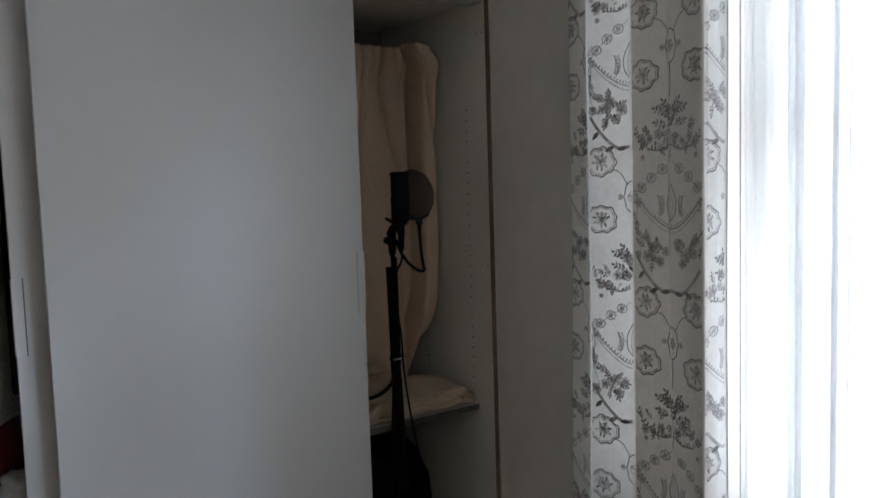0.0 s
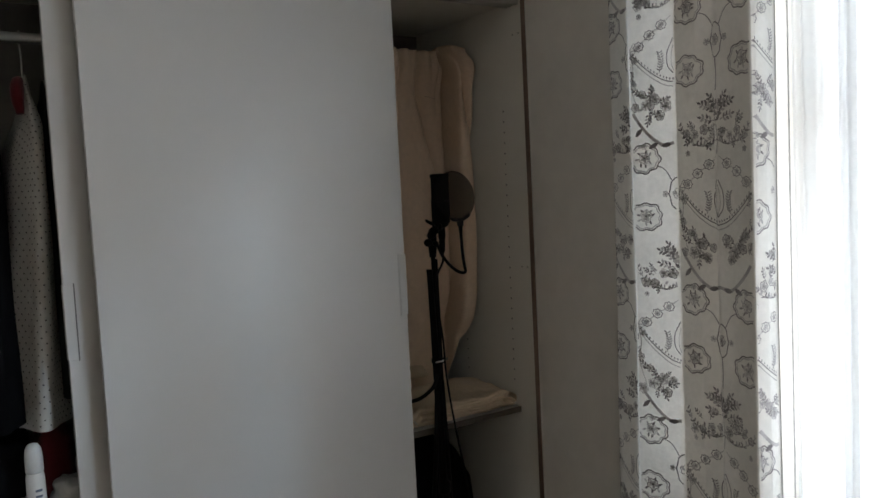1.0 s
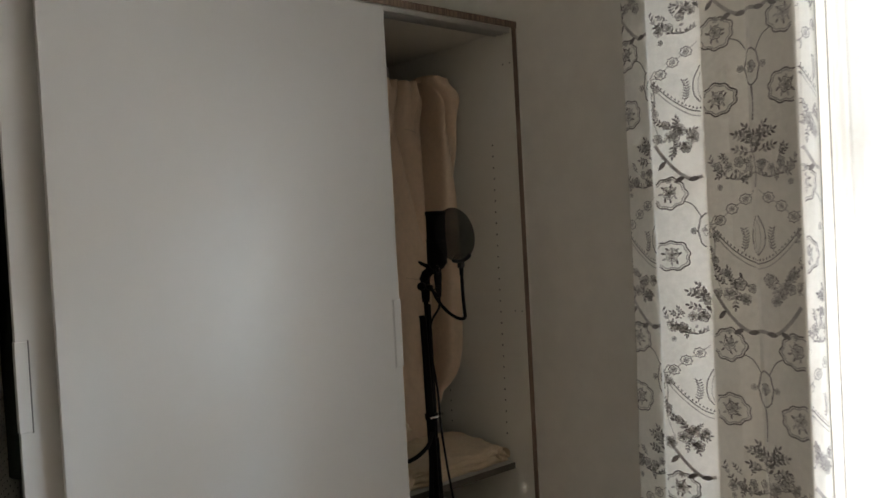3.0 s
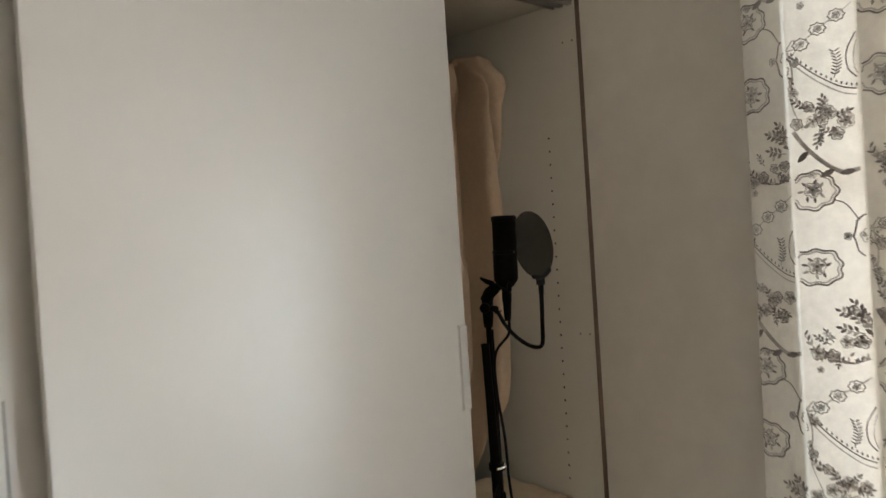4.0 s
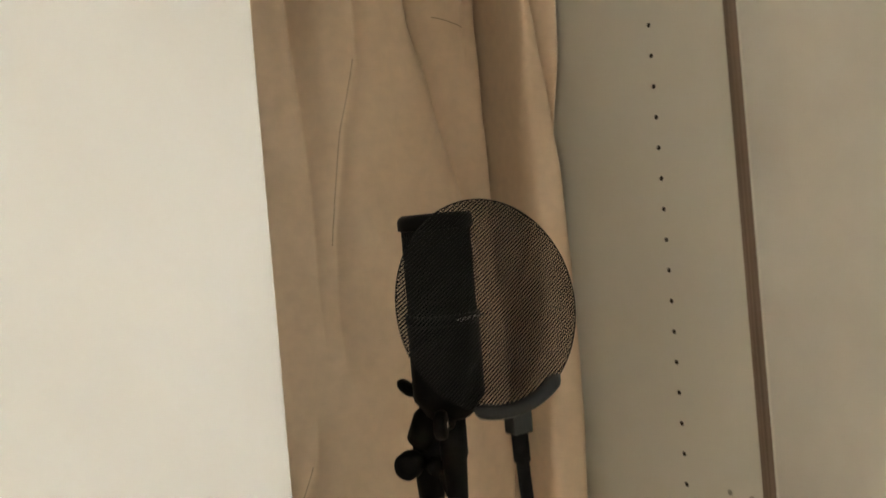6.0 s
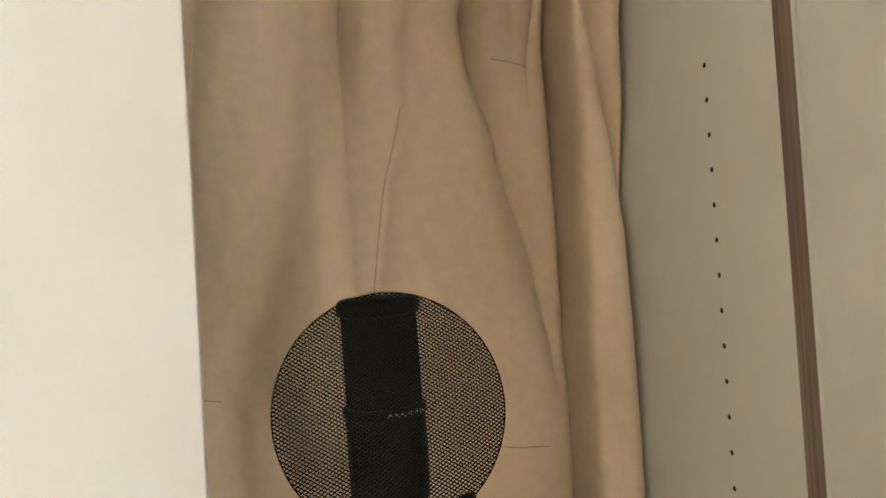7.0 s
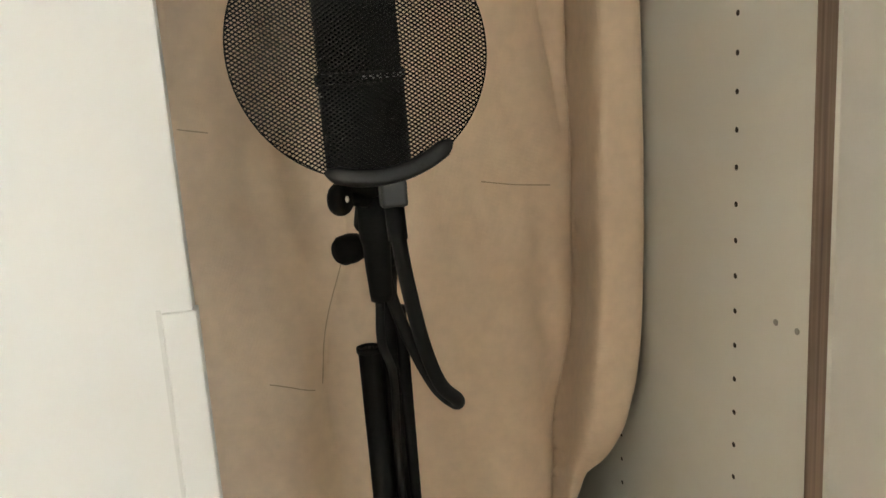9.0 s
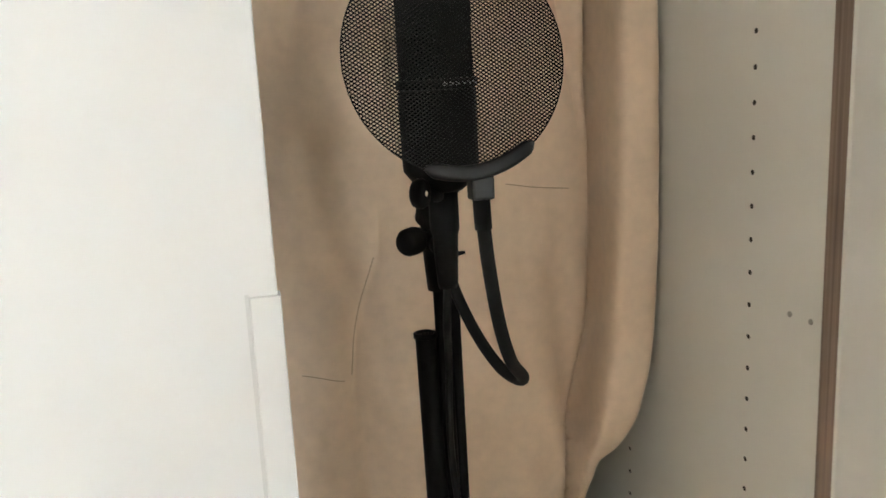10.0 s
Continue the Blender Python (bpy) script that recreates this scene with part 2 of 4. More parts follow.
def sheet(f, us, vs, thick=0.0):
    """A surface of points f(u, v), with its back at f shifted by thick along the normal when given."""
    bm = bmesh.new()
    g = [[bm.verts.new(f(u, v)) for v in vs] for u in us]
    for i in range(len(us) - 1):
        for j in range(len(vs) - 1):
            bm.faces.new((g[i][j], g[i + 1][j], g[i + 1][j + 1], g[i][j + 1]))
    if thick:
        bm.normal_update()
        bmesh.ops.solidify(bm, geom=bm.faces[:], thickness=thick)
    return bm


def lin(a, b, n):
    return [a + (b - a) * i / n for i in range(n + 1)]


def step(a, b, x):
    t = min(1.0, max(0.0, (x - a) / (b - a)))
    return t * t * (3 - 2 * t)


# ---- structure ----
ROOM_X0, ROOM_Y0, ROOM_Y1, ROOM_H = -2.7, -3.1, 0.62, 2.52
tagged(part("floor", box(ROOM_X0, WALL_X, ROOM_Y0, ROOM_Y1, -0.1, 0.0), M_FLOOR, label="unseen laminate floor of the bedroom, darkened to limit bounce light", kind="structure"), category="floor")
tagged(part("ceiling", box(ROOM_X0, WALL_X, ROOM_Y0, ROOM_Y1, ROOM_H, ROOM_H + 0.1), M_CEIL, label="plain white painted bedroom ceiling", kind="structure"), category="ceiling")
tagged(part("wall_north", box(ROOM_X0, WALL_X, ROOM_Y1, ROOM_Y1 + 0.15, 0, ROOM_H), M_WALL, label="off-white painted wall behind the wardrobe", kind="structure"), category="wall")
# south and west walls stay out of view; their tint warms the bounce light
tagged(part("wall_south", box(ROOM_X0, WALL_X, ROOM_Y0 - 0.15, ROOM_Y0, 0, ROOM_H), M_WARM, label="plain unseen bedroom wall, tinted warm for its bounce light", kind="structure"), category="wall")
tagged(part("wall_west", box(ROOM_X0 - 0.15, ROOM_X0, ROOM_Y0 - 0.15, ROOM_Y1 + 0.15, 0, ROOM_H), M_WARM, label="plain unseen bedroom wall, tinted warm for its bounce light", kind="structure"), category="wall")
_b = bmesh.new()
add_box(_b, WALL_X, WALL_X + 0.28, WIN_Y1, ROOM_Y1 + 0.15, -0.1, ROOM_H + 0.1)
add_box(_b, WALL_X, WALL_X + 0.28, ROOM_Y0 - 0.15, WIN_Y0, -0.1, ROOM_H + 0.1)
add_box(_b, WALL_X, WALL_X + 0.28, WIN_Y0, WIN_Y1, WIN_Z1, ROOM_H + 0.1)
add_box(_b, WALL_X, WALL_X + 0.28, WIN_Y0, WIN_Y1, -0.1, WIN_Z0)
tagged(part("wall_east", _b, M_WALL, label="off-white painted wall with a tall window", kind="structure"), category="wall")

# tall window with white painted casements; its unseen far part is added for more daylight
window = thing("window_1", (WALL_X + 0.06, (WIN_Y0 + WIN_Y1) / 2, WIN_Z0), "tall white painted window with two glazed casements", "window", kind="structure")
_b = bmesh.new()
FR = 0.065
add_box(_b, WALL_X - 0.006, WALL_X + 0.08, WIN_Y1 - FR, WIN_Y1 + 0.03, WIN_Z0, WIN_Z1 + 0.03, 0.004)
add_box(_b, WALL_X - 0.006, WALL_X + 0.08, WIN_Y0 - 0.03, WIN_Y0 + FR, WIN_Z0, WIN_Z1 + 0.03, 0.004)
add_box(_b, WALL_X - 0.005, WALL_X + 0.078, WIN_Y0 + FR, WIN_Y1 - FR, WIN_Z1 - FR, WIN_Z1 + 0.028, 0.004)
add_box(_b, WALL_X - 0.005, WALL_X + 0.078, WIN_Y0 + FR, WIN_Y1 - FR, WIN_Z0, WIN_Z0 + FR, 0.004)
part("window_frame", _b, M_FRAME, window)
_mid = (WIN_Y0 + WIN_Y1) / 2
for ya, yb in ((_mid + 0.002, WIN_Y1 - FR - 0.004), (WIN_Y0 + FR + 0.004, _mid - 0.002)):
    xa, xb = WALL_X + 0.010, WALL_X + 0.062
    za, zb, zm, w = WIN_Z0 + FR + 0.004, WIN_Z1 - FR - 0.004, 1.60, 0.055
    _b = bmesh.new()
    add_box(_b, xa, xb, ya, ya + w, za, zb, 0.005)
    add_box(_b, xa, xb, yb - w, yb, za, zb, 0.005)
    add_box(_b, xa + .002, xb - .002, ya + w, yb - w, za, za + 0.09, 0.004)
    add_box(_b, xa + .002, xb - .002, ya + w, yb - w, zb - w, zb, 0.004)
    add_box(_b, xa + .004, xb - .004, ya + w, yb - w, zm - 0.016, zm + 0.016, 0.003)
    sash = part("sash", _b, M_FRAME, window)
    for z0, z1 in ((za + 0.09, zm - 0.016), (zm + 0.016, zb - w)):
        pane = part("pane", box((xa + xb) / 2 - 0.002, (xa + xb) / 2 + 0.002, ya + w - 0.004, yb - w + 0.004, z0 - 0.004, z1 + 0.004), M_GLASS, sash)
        pane.visible_shadow = False
for zh in (0.75, 1.085, 1.85):
    part("hinge", tube([(WALL_X - 0.008, WIN_Y1 - FR - 0.002, zh - 0.04), (WALL_X - 0.008, WIN_Y1 - FR - 0.002, zh + 0.04)], 0.006, 10), M_FRAME, window)

# ---- sliding-door wardrobe ----
TOP_Z, IN_X0, DEPTH, PT = 2.012, -1.464, 0.58, 0.018
wardrobe = thing("wardrobe", (-0.73, 0.29, 0.0), "white sliding-door wardrobe with brown edges, doors pushed to the middle", "wardrobe")
side_r = part("side_panel", box(0.0, 0.016, 0.0015, DEPTH, 0.0, TOP_Z - 0.0185), M_PANEL, wardrobe)
part("side_panel", box(IN_X0 - PT, IN_X0, 0.0015, DEPTH, 0.0, TOP_Z - 0.0185), M_PANEL, wardrobe)
part("top_panel", box(IN_X0 - PT, PT, 0.0015, DEPTH, TOP_Z - 0.018, TOP_Z), M_PANEL, wardrobe)
part("bottom_panel", box(IN_X0 + .0005, -0.0005, 0.06, DEPTH, 0.055, 0.073), M_PANEL, wardrobe)
# back board coloured darker than the panels: shade inside the wardrobe put into its colour
part("back_panel", box(IN_X0 + .0005, -0.0005, DEPTH - 0.012, DEPTH - 0.004, 0.073, TOP_Z - 0.019), mat("shaded_back_board", (0.30, 0.285, 0.26), 0.7, 0.05, 4.0), wardrobe, "thin back board, greyed for the shade behind the cloth")
part("divider_panel", box(-0.750, -0.714, 0.075, DEPTH - 0.013, 0.0735, TOP_Z - 0.019), M_PANEL, wardrobe)
part("filler_strip", box(0.0165, WALL_X - 0.0005, 0.004, 0.03, 0.0, TOP_Z - 0.0185), M_PANEL, wardrobe, "white filler strip against the wall")
part("front_edge", box(0.0, 0.016, 0.0, 0.0015, 0.0, TOP_Z - 0.0185), M_EDGE, wardrobe, "brown wood-look edging")
part("front_edge", box(IN_X0 - PT, IN_X0, 0.0, 0.0015, 0.0, TOP_Z - 0.0185), M_EDGE, wardrobe, "brown wood-look edging")
part("front_edge", box(IN_X0 - PT, PT, -0.0012, 0.0013, TOP_Z - 0.018, TOP_Z), M_EDGE, wardrobe, "brown wood-look edging")
# top track: a flat rail with raised lips that leave two grooves
track = part("top_track", box(IN_X0, -0.002, 0.006, 0.062, TOP_Z - 0.024, TOP_Z - 0.0182), M_TRACK, wardrobe, "grey aluminium sliding track")
for y0 in (0.006, 0.0145, 0.031, 0.040, 0.057):
    part("track_lip", box(IN_X0, -0.004, y0, y0 + 0.0028, TOP_Z - 0.031, TOP_Z - 0.024), M_TRACK, track)
# shelf-pin holes and connector screws on the right side panel; the holes are flat discs coloured dark for the shade
# inside
_hb = bmesh.new()
bmesh.ops.create_circle(_hb, cap_ends=True, segments=12, radius=0.0026, matrix=Matrix.Rotation(radians(-90), 4, 'Y'))
hole_me = mesh_of("shelf_pin_hole", _hb, M_HOLE)
for yc in (0.099, 0.342):
    for k in range(27):
        h = new("shelf_pin_hole", hole_me)
        h.parent, h.matrix_parent_inverse = side_r, side_r.matrix_basis.inverted()
        h.matrix_basis = Matrix.Translation((-0.0006, yc, 1.2 + 0.032 * (15 - k)))
M_CAP = mat("screw_cap_grey", (0.33, 0.32, 0.29), 0.5)
for y, z in ((0.041, 1.2055), (0.014, 1.2055), (0.041, 1.90), (0.014, 1.90)):
    part("screw_cap", lathe([(0.0001, 0), (0.0026, 0.0002), (0.0028, 0.0009), (0.002, 0.0013)], 14, pose(0, y, z, 0, -90, 0)), M_CAP, side_r)
# interior shelf and hanging rails
part("shelf_edging", box(-0.7135, -0.0006, 0.0725, 0.0752, 0.7502, 0.7678), mat("shelf_dark_edge", (0.10, 0.085, 0.07), 0.5, 0.1, 30.0), wardrobe, "dark brown shelf edging")
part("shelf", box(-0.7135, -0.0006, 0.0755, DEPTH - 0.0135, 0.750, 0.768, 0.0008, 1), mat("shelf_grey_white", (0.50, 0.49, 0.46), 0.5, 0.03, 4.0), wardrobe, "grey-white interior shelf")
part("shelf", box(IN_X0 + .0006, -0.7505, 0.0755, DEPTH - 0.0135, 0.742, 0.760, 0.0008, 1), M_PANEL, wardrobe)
part("hanging_rail", tube([(-0.712, 0.378, 1.873), (-0.002, 0.378, 1.873)], 0.0105, 14), M_TRACK, wardrobe, "grey metal hanging rail", True)
part("hanging_rail", tube([(IN_X0 + .002, 0.27, 1.845), (-0.752, 0.27, 1.845)], 0.0125, 14), M_TRACK, wardrobe, "grey metal hanging rail", True)


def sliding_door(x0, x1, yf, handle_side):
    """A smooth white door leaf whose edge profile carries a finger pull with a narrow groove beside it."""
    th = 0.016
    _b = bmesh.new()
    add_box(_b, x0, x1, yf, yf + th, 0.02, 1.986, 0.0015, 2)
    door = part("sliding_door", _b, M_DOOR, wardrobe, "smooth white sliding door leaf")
    xe = x1 if handle_side > 0 else x0
    s = handle_side
    a, b = sorted((xe - s * 0.0192, xe + s * 0.0020))
    grip = part("finger_pull", box(a, b, yf - 0.0022, yf + th - 0.002, 1.121, 1.284, 0.0008, 1), M_DOOR, door, "flush white finger pull")
    a, b = sorted((xe - s * 0.0220, xe - s * 0.0193))
    # not cut in: a thin strip whose grey stands for the groove's shade
    part("pull_groove", box(a, b, yf - 0.0008, yf + 0.004, 1.119, 1.286), M_GROOVE, grip)
    return door


# groove shade as colour: pale on the front door, dark on the rear one
M_GROOVE = mat("groove_shade_pale", (0.52, 0.52, 0.51), 0.6)
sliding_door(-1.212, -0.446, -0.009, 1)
M_GROOVE = mat("groove_shade_dark", (0.16, 0.16, 0.155), 0.6)
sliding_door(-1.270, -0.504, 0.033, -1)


# ---- beige cloth hanging over the rail ----
CREASES = []


def crease(line, top, bottom, w_top, w_bottom, sharp=0.0):
    """A fold line through (x, z) points from top to bottom, with its depth and width at both ends and a share of knife edge."""
    line = [(-0.40 + (x + 0.40) * 1.05, 1.53 + (z - 1.53) * 1.03) for x, z in line]
    CREASES.append((line, top, bottom, w_top, w_bottom, sharp))


crease([(-0.66, 1.90), (-0.69, 0.84)], .020, .012, .020, .035)
crease([(-0.59, 1.90), (-0.61, 0.84)], .020, .014, .018, .035)
crease([(-0.52, 1.90), (-0.53, 0.84)], .022, .012, .018, .035)
crease([(-0.425, 1.90), (-0.452, 1.815), (-0.462, 1.74), (-0.475, 1.55)], .034, .006, .007, .022, .6)
crease([(-0.392, 1.90), (-0.384, 1.855), (-0.388, 1.80)], .022, .002, .006, .010, .5)
crease([(-0.350, 1.90), (-0.347, 1.82), (-0.365, 1.67), (-0.389, 1.53), (-0.432, 1.40), (-0.452, 1.30)], .014, .012, .007, .022)
crease([(-0.326, 1.90), (-0.322, 1.87), (-0.332, 1.83)], .018, .002, .005, .010, .5)
crease([(-0.309, 1.90), (-0.304, 1.817), (-0.307, 1.72), (-0.304, 1.54), (-0.306, 1.42)], .052, .004, .008, .018, .45)
crease([(-0.266, 1.90), (-0.262, 1.86), (-0.270, 1.80)], .020, .001, .006, .010, .4)
crease([(-0.243, 1.90), (-0.238, 1.81), (-0.240, 1.694), (-0.264, 1.604), (-0.282, 1.48), (-0.286, 1.40)], .016, .005, .007, .008, .3)
crease([(-0.205, 1.90), (-0.203, 1.85), (-0.196, 1.80)], .018, .001, .006, .012, .3)
crease([(-0.167, 1.90), (-0.165, 1.80), (-0.158, 1.745), (-0.131, 1.657), (-0.095, 1.50), (-0.084, 1.42)], .050, .012, .006, .020, .55)
crease([(-0.128, 1.90), (-0.122, 1.85), (-0.112, 1.79)], .016, .002, .006, .012, .4)
crease([(-0.096, 1.90), (-0.082, 1.83), (-0.087, 1.775), (-0.093, 1.74)], .040, .003, .006, .010, .6)
crease([(-0.452, 1.38), (-0.434, 1.345), (-0.428, 1.17), (-0.420, 1.08), (-0.41, 0.90)], .006, .012, .016, .030)
crease([(-0.392, 1.36), (-0.385, 1.283), (-0.354, 1.207), (-0.338, 1.17)], .016, .003, .014, .012)
crease([(-0.322, 1.25), (-0.338, 1.195), (-0.352, 1.157), (-0.359, 1.09), (-0.352, 1.00), (-0.345, 0.90)], .007, .006, .008, .018, .4)
crease([(-0.116, 1.24), (-0.112, 1.152), (-0.094, 1.012), (-0.072, 0.955)], .004, .016, .012, .014)
crease([(-0.25, 1.02), (-0.235, 0.93), (-0.24, 0.84)], .002, .014, .02, .03)


def along(line, z):
    """x of a fold line at height z."""
    for (xa, za), (xb, zb) in zip(line, line[1:]):
        if z >= zb:
            t = min(1.0, max(0.0, (za - z) / (za - zb)))
            return xa + (xb - xa) * (t * t * (3 - 2 * t) * 0.5 + t * 0.5)
    return line[-1][0]


def cloth_right(z):
    """Right hem: close to the side panel, curling inward towards the bottom."""
    return -0.0015 - 0.085 * step(1.20, 0.82, z) ** 1.4 - 0.012 * step(1.80, 1.90, z)


def roll_left(z):
    return -0.0450 - 0.050 * step(1.22, 0.84, z) - 0.020 * step(1.83, 1.905, z) + 0.003 * math.sin(z * 9)


def cloth_y(x, z):
    y = 0.336 - 0.030 * step(1.76, 1.87, z) + 0.006 * math.sin(x * 19 + z * 1.6) + 0.012 * noise.noise((x * 6, z * 2.4, 1.2)) + 0.0045 * noise.noise((x * 15 - z * 3, z * 4, 9.3))
    for line, dt, db, wt, wb, sharp in CREASES:
        zt, zb = line[0][1], line[-1][1]
        if z < zb - 0.08 or z > zt + 0.06:
            continue
        dx = x - along(line, z)
        if abs(dx) > 0.12:
            continue
        t = min(1.0, max(0.0, (zt - z) / (zt - zb)))
        k = math.exp(-3.2 * t) if dt > db else 1 - t
        d = (1.5 * db + (1.5 * dt - 1.5 * db) * k) * step(zb - 0.08, zb + 0.02, z) * (step(zt + 0.06, zt - 0.02, z) if zt < 1.85 else 1.0)
        w = wb + (wt - wb) * math.exp(-2.5 * t)
        y += d * ((1 - sharp) * math.exp(-(dx / (1.5 * w)) ** 2) + 1.7 * sharp * math.exp(-abs(dx) / (0.55 * w)))
    # thick roll at the panel side, parted near the top by a slanting crease
    xl, xr = roll_left(z), cloth_right(z)
    wide = max(0.004, xr - xl)
    q = (x - xl) / wide
    amp = (0.108 + 0.006 * math.sin(z * 3.1 + 1)) * min(1.0, wide / 0.042) * (1 - 0.35 * step(1.82, 1.90, z))
    if q > 0:
        r = min(1.0, q)
        y -= amp * (max(0.0, 1 - abs(1 - r / 0.34) ** 2.6) ** 0.6 if r < 0.34 else 1 - 0.10 * ((r - 0.34) / 0.66) ** 2)
    y += 0.046 * math.exp(-abs(x - xl + 0.002) / 0.0055) * (0.55 + 0.45 * step(1.3, 1.6, z))
    xc = xl + wide * along([(0.08, 1.90), (0.27, 1.845), (0.42, 1.78), (0.55, 1.705), (0.78, 1.613), (0.95, 1.54)], z)
    hi = step(1.52, 1.60, z)
    y += hi * (0.030 * math.exp(-abs(x - xc) / 0.0030) - 0.012 * step(xc, xc + 0.012, x) * (1 - q * 0.4))
    # belly of the middle
    y -= 0.016 * math.exp(-((z - 1.25) / 0.3) ** 2) * math.exp(-((x + 0.24) / 0.14) ** 2)
    lo = step(1.40, 1.0, z)
    y += 0.0011 * noise.noise((x * 55 + z * 14, z * 20, 7.7)) + lo * (0.006 * noise.noise((x * 13 + z * 8, z * 7, 5.5)) + 0.0020 * noise.noise((x * 38 + z * 22, z * 26, 2.5)))
    return y


def cloth_top(x):
    return 1.893 + 0.010 * abs(noise.noise((x * 24, 0.4, 0.2))) + 0.0025 * math.sin(x * 90 + 2 * math.sin(x * 31)) + 0.007 * step(-0.125, -0.06, x)


def cloth_point(u, v):
    # u across from the divider to the right hem, v from the top (0) down to the hem (1)
    zt = cloth_top(-0.70 + 0.70 * u)
    z = zt - 0.004 + (0.795 - zt) * max(0.0, v)
    xr = cloth_right(z)
    x = -0.705 + (xr + 0.705) * u
    y = cloth_y(x, z)
    # the roll bulges over the fold beside it
    xl = roll_left(z)
    if x > xl:
        x -= 0.40 * max(0.0, 0.33 - y) * max(0.0, 1 - (x - xl) / max(0.004, xr - xl)) ** 1.2
    # rounded side of the roll
    e = max(0.0, (u - 0.975) / 0.025)
    y += 0.035 * e ** 3
    # close to the rail at the top
    k = step(1.85, 1.888, z) * 0.15
    y = y * (1 - k) + 0.320 * k
    # held in front of the rail
    y = min(y, 0.356 + 0.04 * step(1.85, 1.78, z))
    if v < 0:
        a = -v
        y, z = y + 0.085 * math.sin(a * 1.57), z + 0.015 * math.sin(a * 2.6) - 0.014 * a
    return (x, y, z)


cloth = thing("hanging_cloth", (-0.35, 0.33, 1.89), "beige cotton cloth gathered over the wardrobe rail as a backdrop", "cloth")
_us = lin(0, 0.28, 30)[:-1] + lin(0.28, 1, 360)
_vs = [-1, -0.75, -0.5, -0.25, -0.1] + [(i / 120) ** 1.15 for i in range(121)]
drape = part("drape", sheet(cloth_point, _us, _vs), M_BEIGE, cloth, smooth=True)


def seam(pts):
    path = []
    for p in smooth_path([(a, 0, b) for a, b in pts], 14):
        path.append((p.x, cloth_y(p.x, p.z) + 0.0002, p.z))
    part("seam", tube(path, 0.0008, 5), M_SEAM, cloth)


for s in ([(-0.124, 1.754), (-0.10, 1.750), (-0.076, 1.747)], [(-0.169, 1.309), (-0.13, 1.302), (-0.086, 1.297)],
          [(-0.240, 1.694), (-0.252, 1.645), (-0.264, 1.604), (-0.274, 1.54), (-0.282, 1.48)], [(-0.441, 1.836), (-0.41, 1.829), (-0.373, 1.818)],
          [(-0.48, 1.387), (-0.451, 1.381)], [(-0.326, 1.235), (-0.350, 1.157), (-0.359, 1.094)], [(-0.417, 1.10), (-0.368, 1.088)]):
    seam(s)


# ---- folded linen on the shelf ----
def linen(name, x0, x1, y0, y1, z0, h, lab, seed, coils):
    """A loosely folded sheet: a creased top cloth over uneven fold edges, rolled over at one end."""
    t = thing(name, ((x0 + x1) / 2, (y0 + y1) / 2, z0), lab, "linen")

    def height(x, y):
        e = step(0.0, 0.03, x - x0) * step(0.0, 0.022, x1 - x)
        k = 0.016 * noise.noise((x * 7, y * 5, seed)) + 0.007 * noise.noise((x * 22 + y * 9, y * 14, seed)) + 0.004 * abs(noise.noise((x * 50, y * 38, seed + 2)))
        return (h + k) * (0.62 + 0.38 * e)

    def shell(u, v):
        x = x0 + (x1 - x0) * u
        front = y0 + 0.014 * noise.noise((x * 8, seed, 0.5)) + 0.006 * noise.noise((x * 26, seed, 1.5))
        hh = height(x, front)
        if v < 0.3:
            a = v / 0.3
            sag = 0.007 * math.sin(a * 12 + 3 * noise.noise((x * 10, seed, 4.0)) + x * 9) * math.sin(a * math.pi)
            return (x, front + 0.010 * (1 - math.sin(a * math.pi)) - sag, z0 + 0.001 + (hh - 0.006) * a)
        if v < 0.38:
            a = (v - 0.3) / 0.08
            return (x, front + 0.010 + 0.012 * a, z0 + hh - 0.005 + 0.005 * math.sin(a * 1.57))
        y = front + 0.022 + (y1 - front - 0.022) * (v - 0.38) / 0.62
        return (x, y, z0 + height(x, y))
    part("top_cloth", sheet(shell, lin(0, 1, 110), lin(0, 0.3, 22)[:-1] + lin(0.3, 0.38, 5)[:-1] + lin(0.38, 1, 40)), M_LINEN, t, smooth=True)

    def coil(u, v):
        # spiral end of the roll, seen from the front
        a = 0.5 + u * 9.4
        r = h * (0.10 + 0.36 * u)
        y = y0 - 0.004 + (y1 - y0) * v + 0.006 * noise.noise((a, seed, 1.0))
        return (x1 - h * 0.46 - math.cos(a) * r * 1.15, y, z0 + h * 0.49 + math.sin(a) * r)
    if coils:
        part("rolled_end", sheet(coil, lin(0, 1, 60), lin(0, 1, 8)), M_LINEN, t, smooth=True)
    for k in range(3):
        zc = z0 + h * (0.20 + 0.26 * k)

        def lip(u, v, zc=zc, k=k):
            x = x0 + 0.02 + (x1 - x0 - 0.075) * u
            a = math.pi * (v - 0.5)
            f = y0 + 0.004 + 0.014 * noise.noise((x * 8, seed, 0.5)) + 0.010 * noise.noise((x * 12, k * 3.0, seed))
            return (x, f + 0.010 - 0.012 * math.cos(a), zc + 0.006 * noise.noise((x * 9, k * 5.0, seed)) + h * 0.10 * math.sin(a))
        part("fold_edge", sheet(lip, lin(0, 1, 60), lin(0, 1, 8)), M_LINEN, t, smooth=True)
    return t


linen("folded_sheet", -0.375, -0.010, 0.088, 0.32, 0.7685, 0.052, "cream bed sheet loosely folded and rolled on the wardrobe shelf", 2.0, True)
linen("folded_sheet", -0.71, -0.380, 0.086, 0.32, 0.7685, 0.058, "cream crumpled bed sheet folded on the wardrobe shelf", 5.0, False)


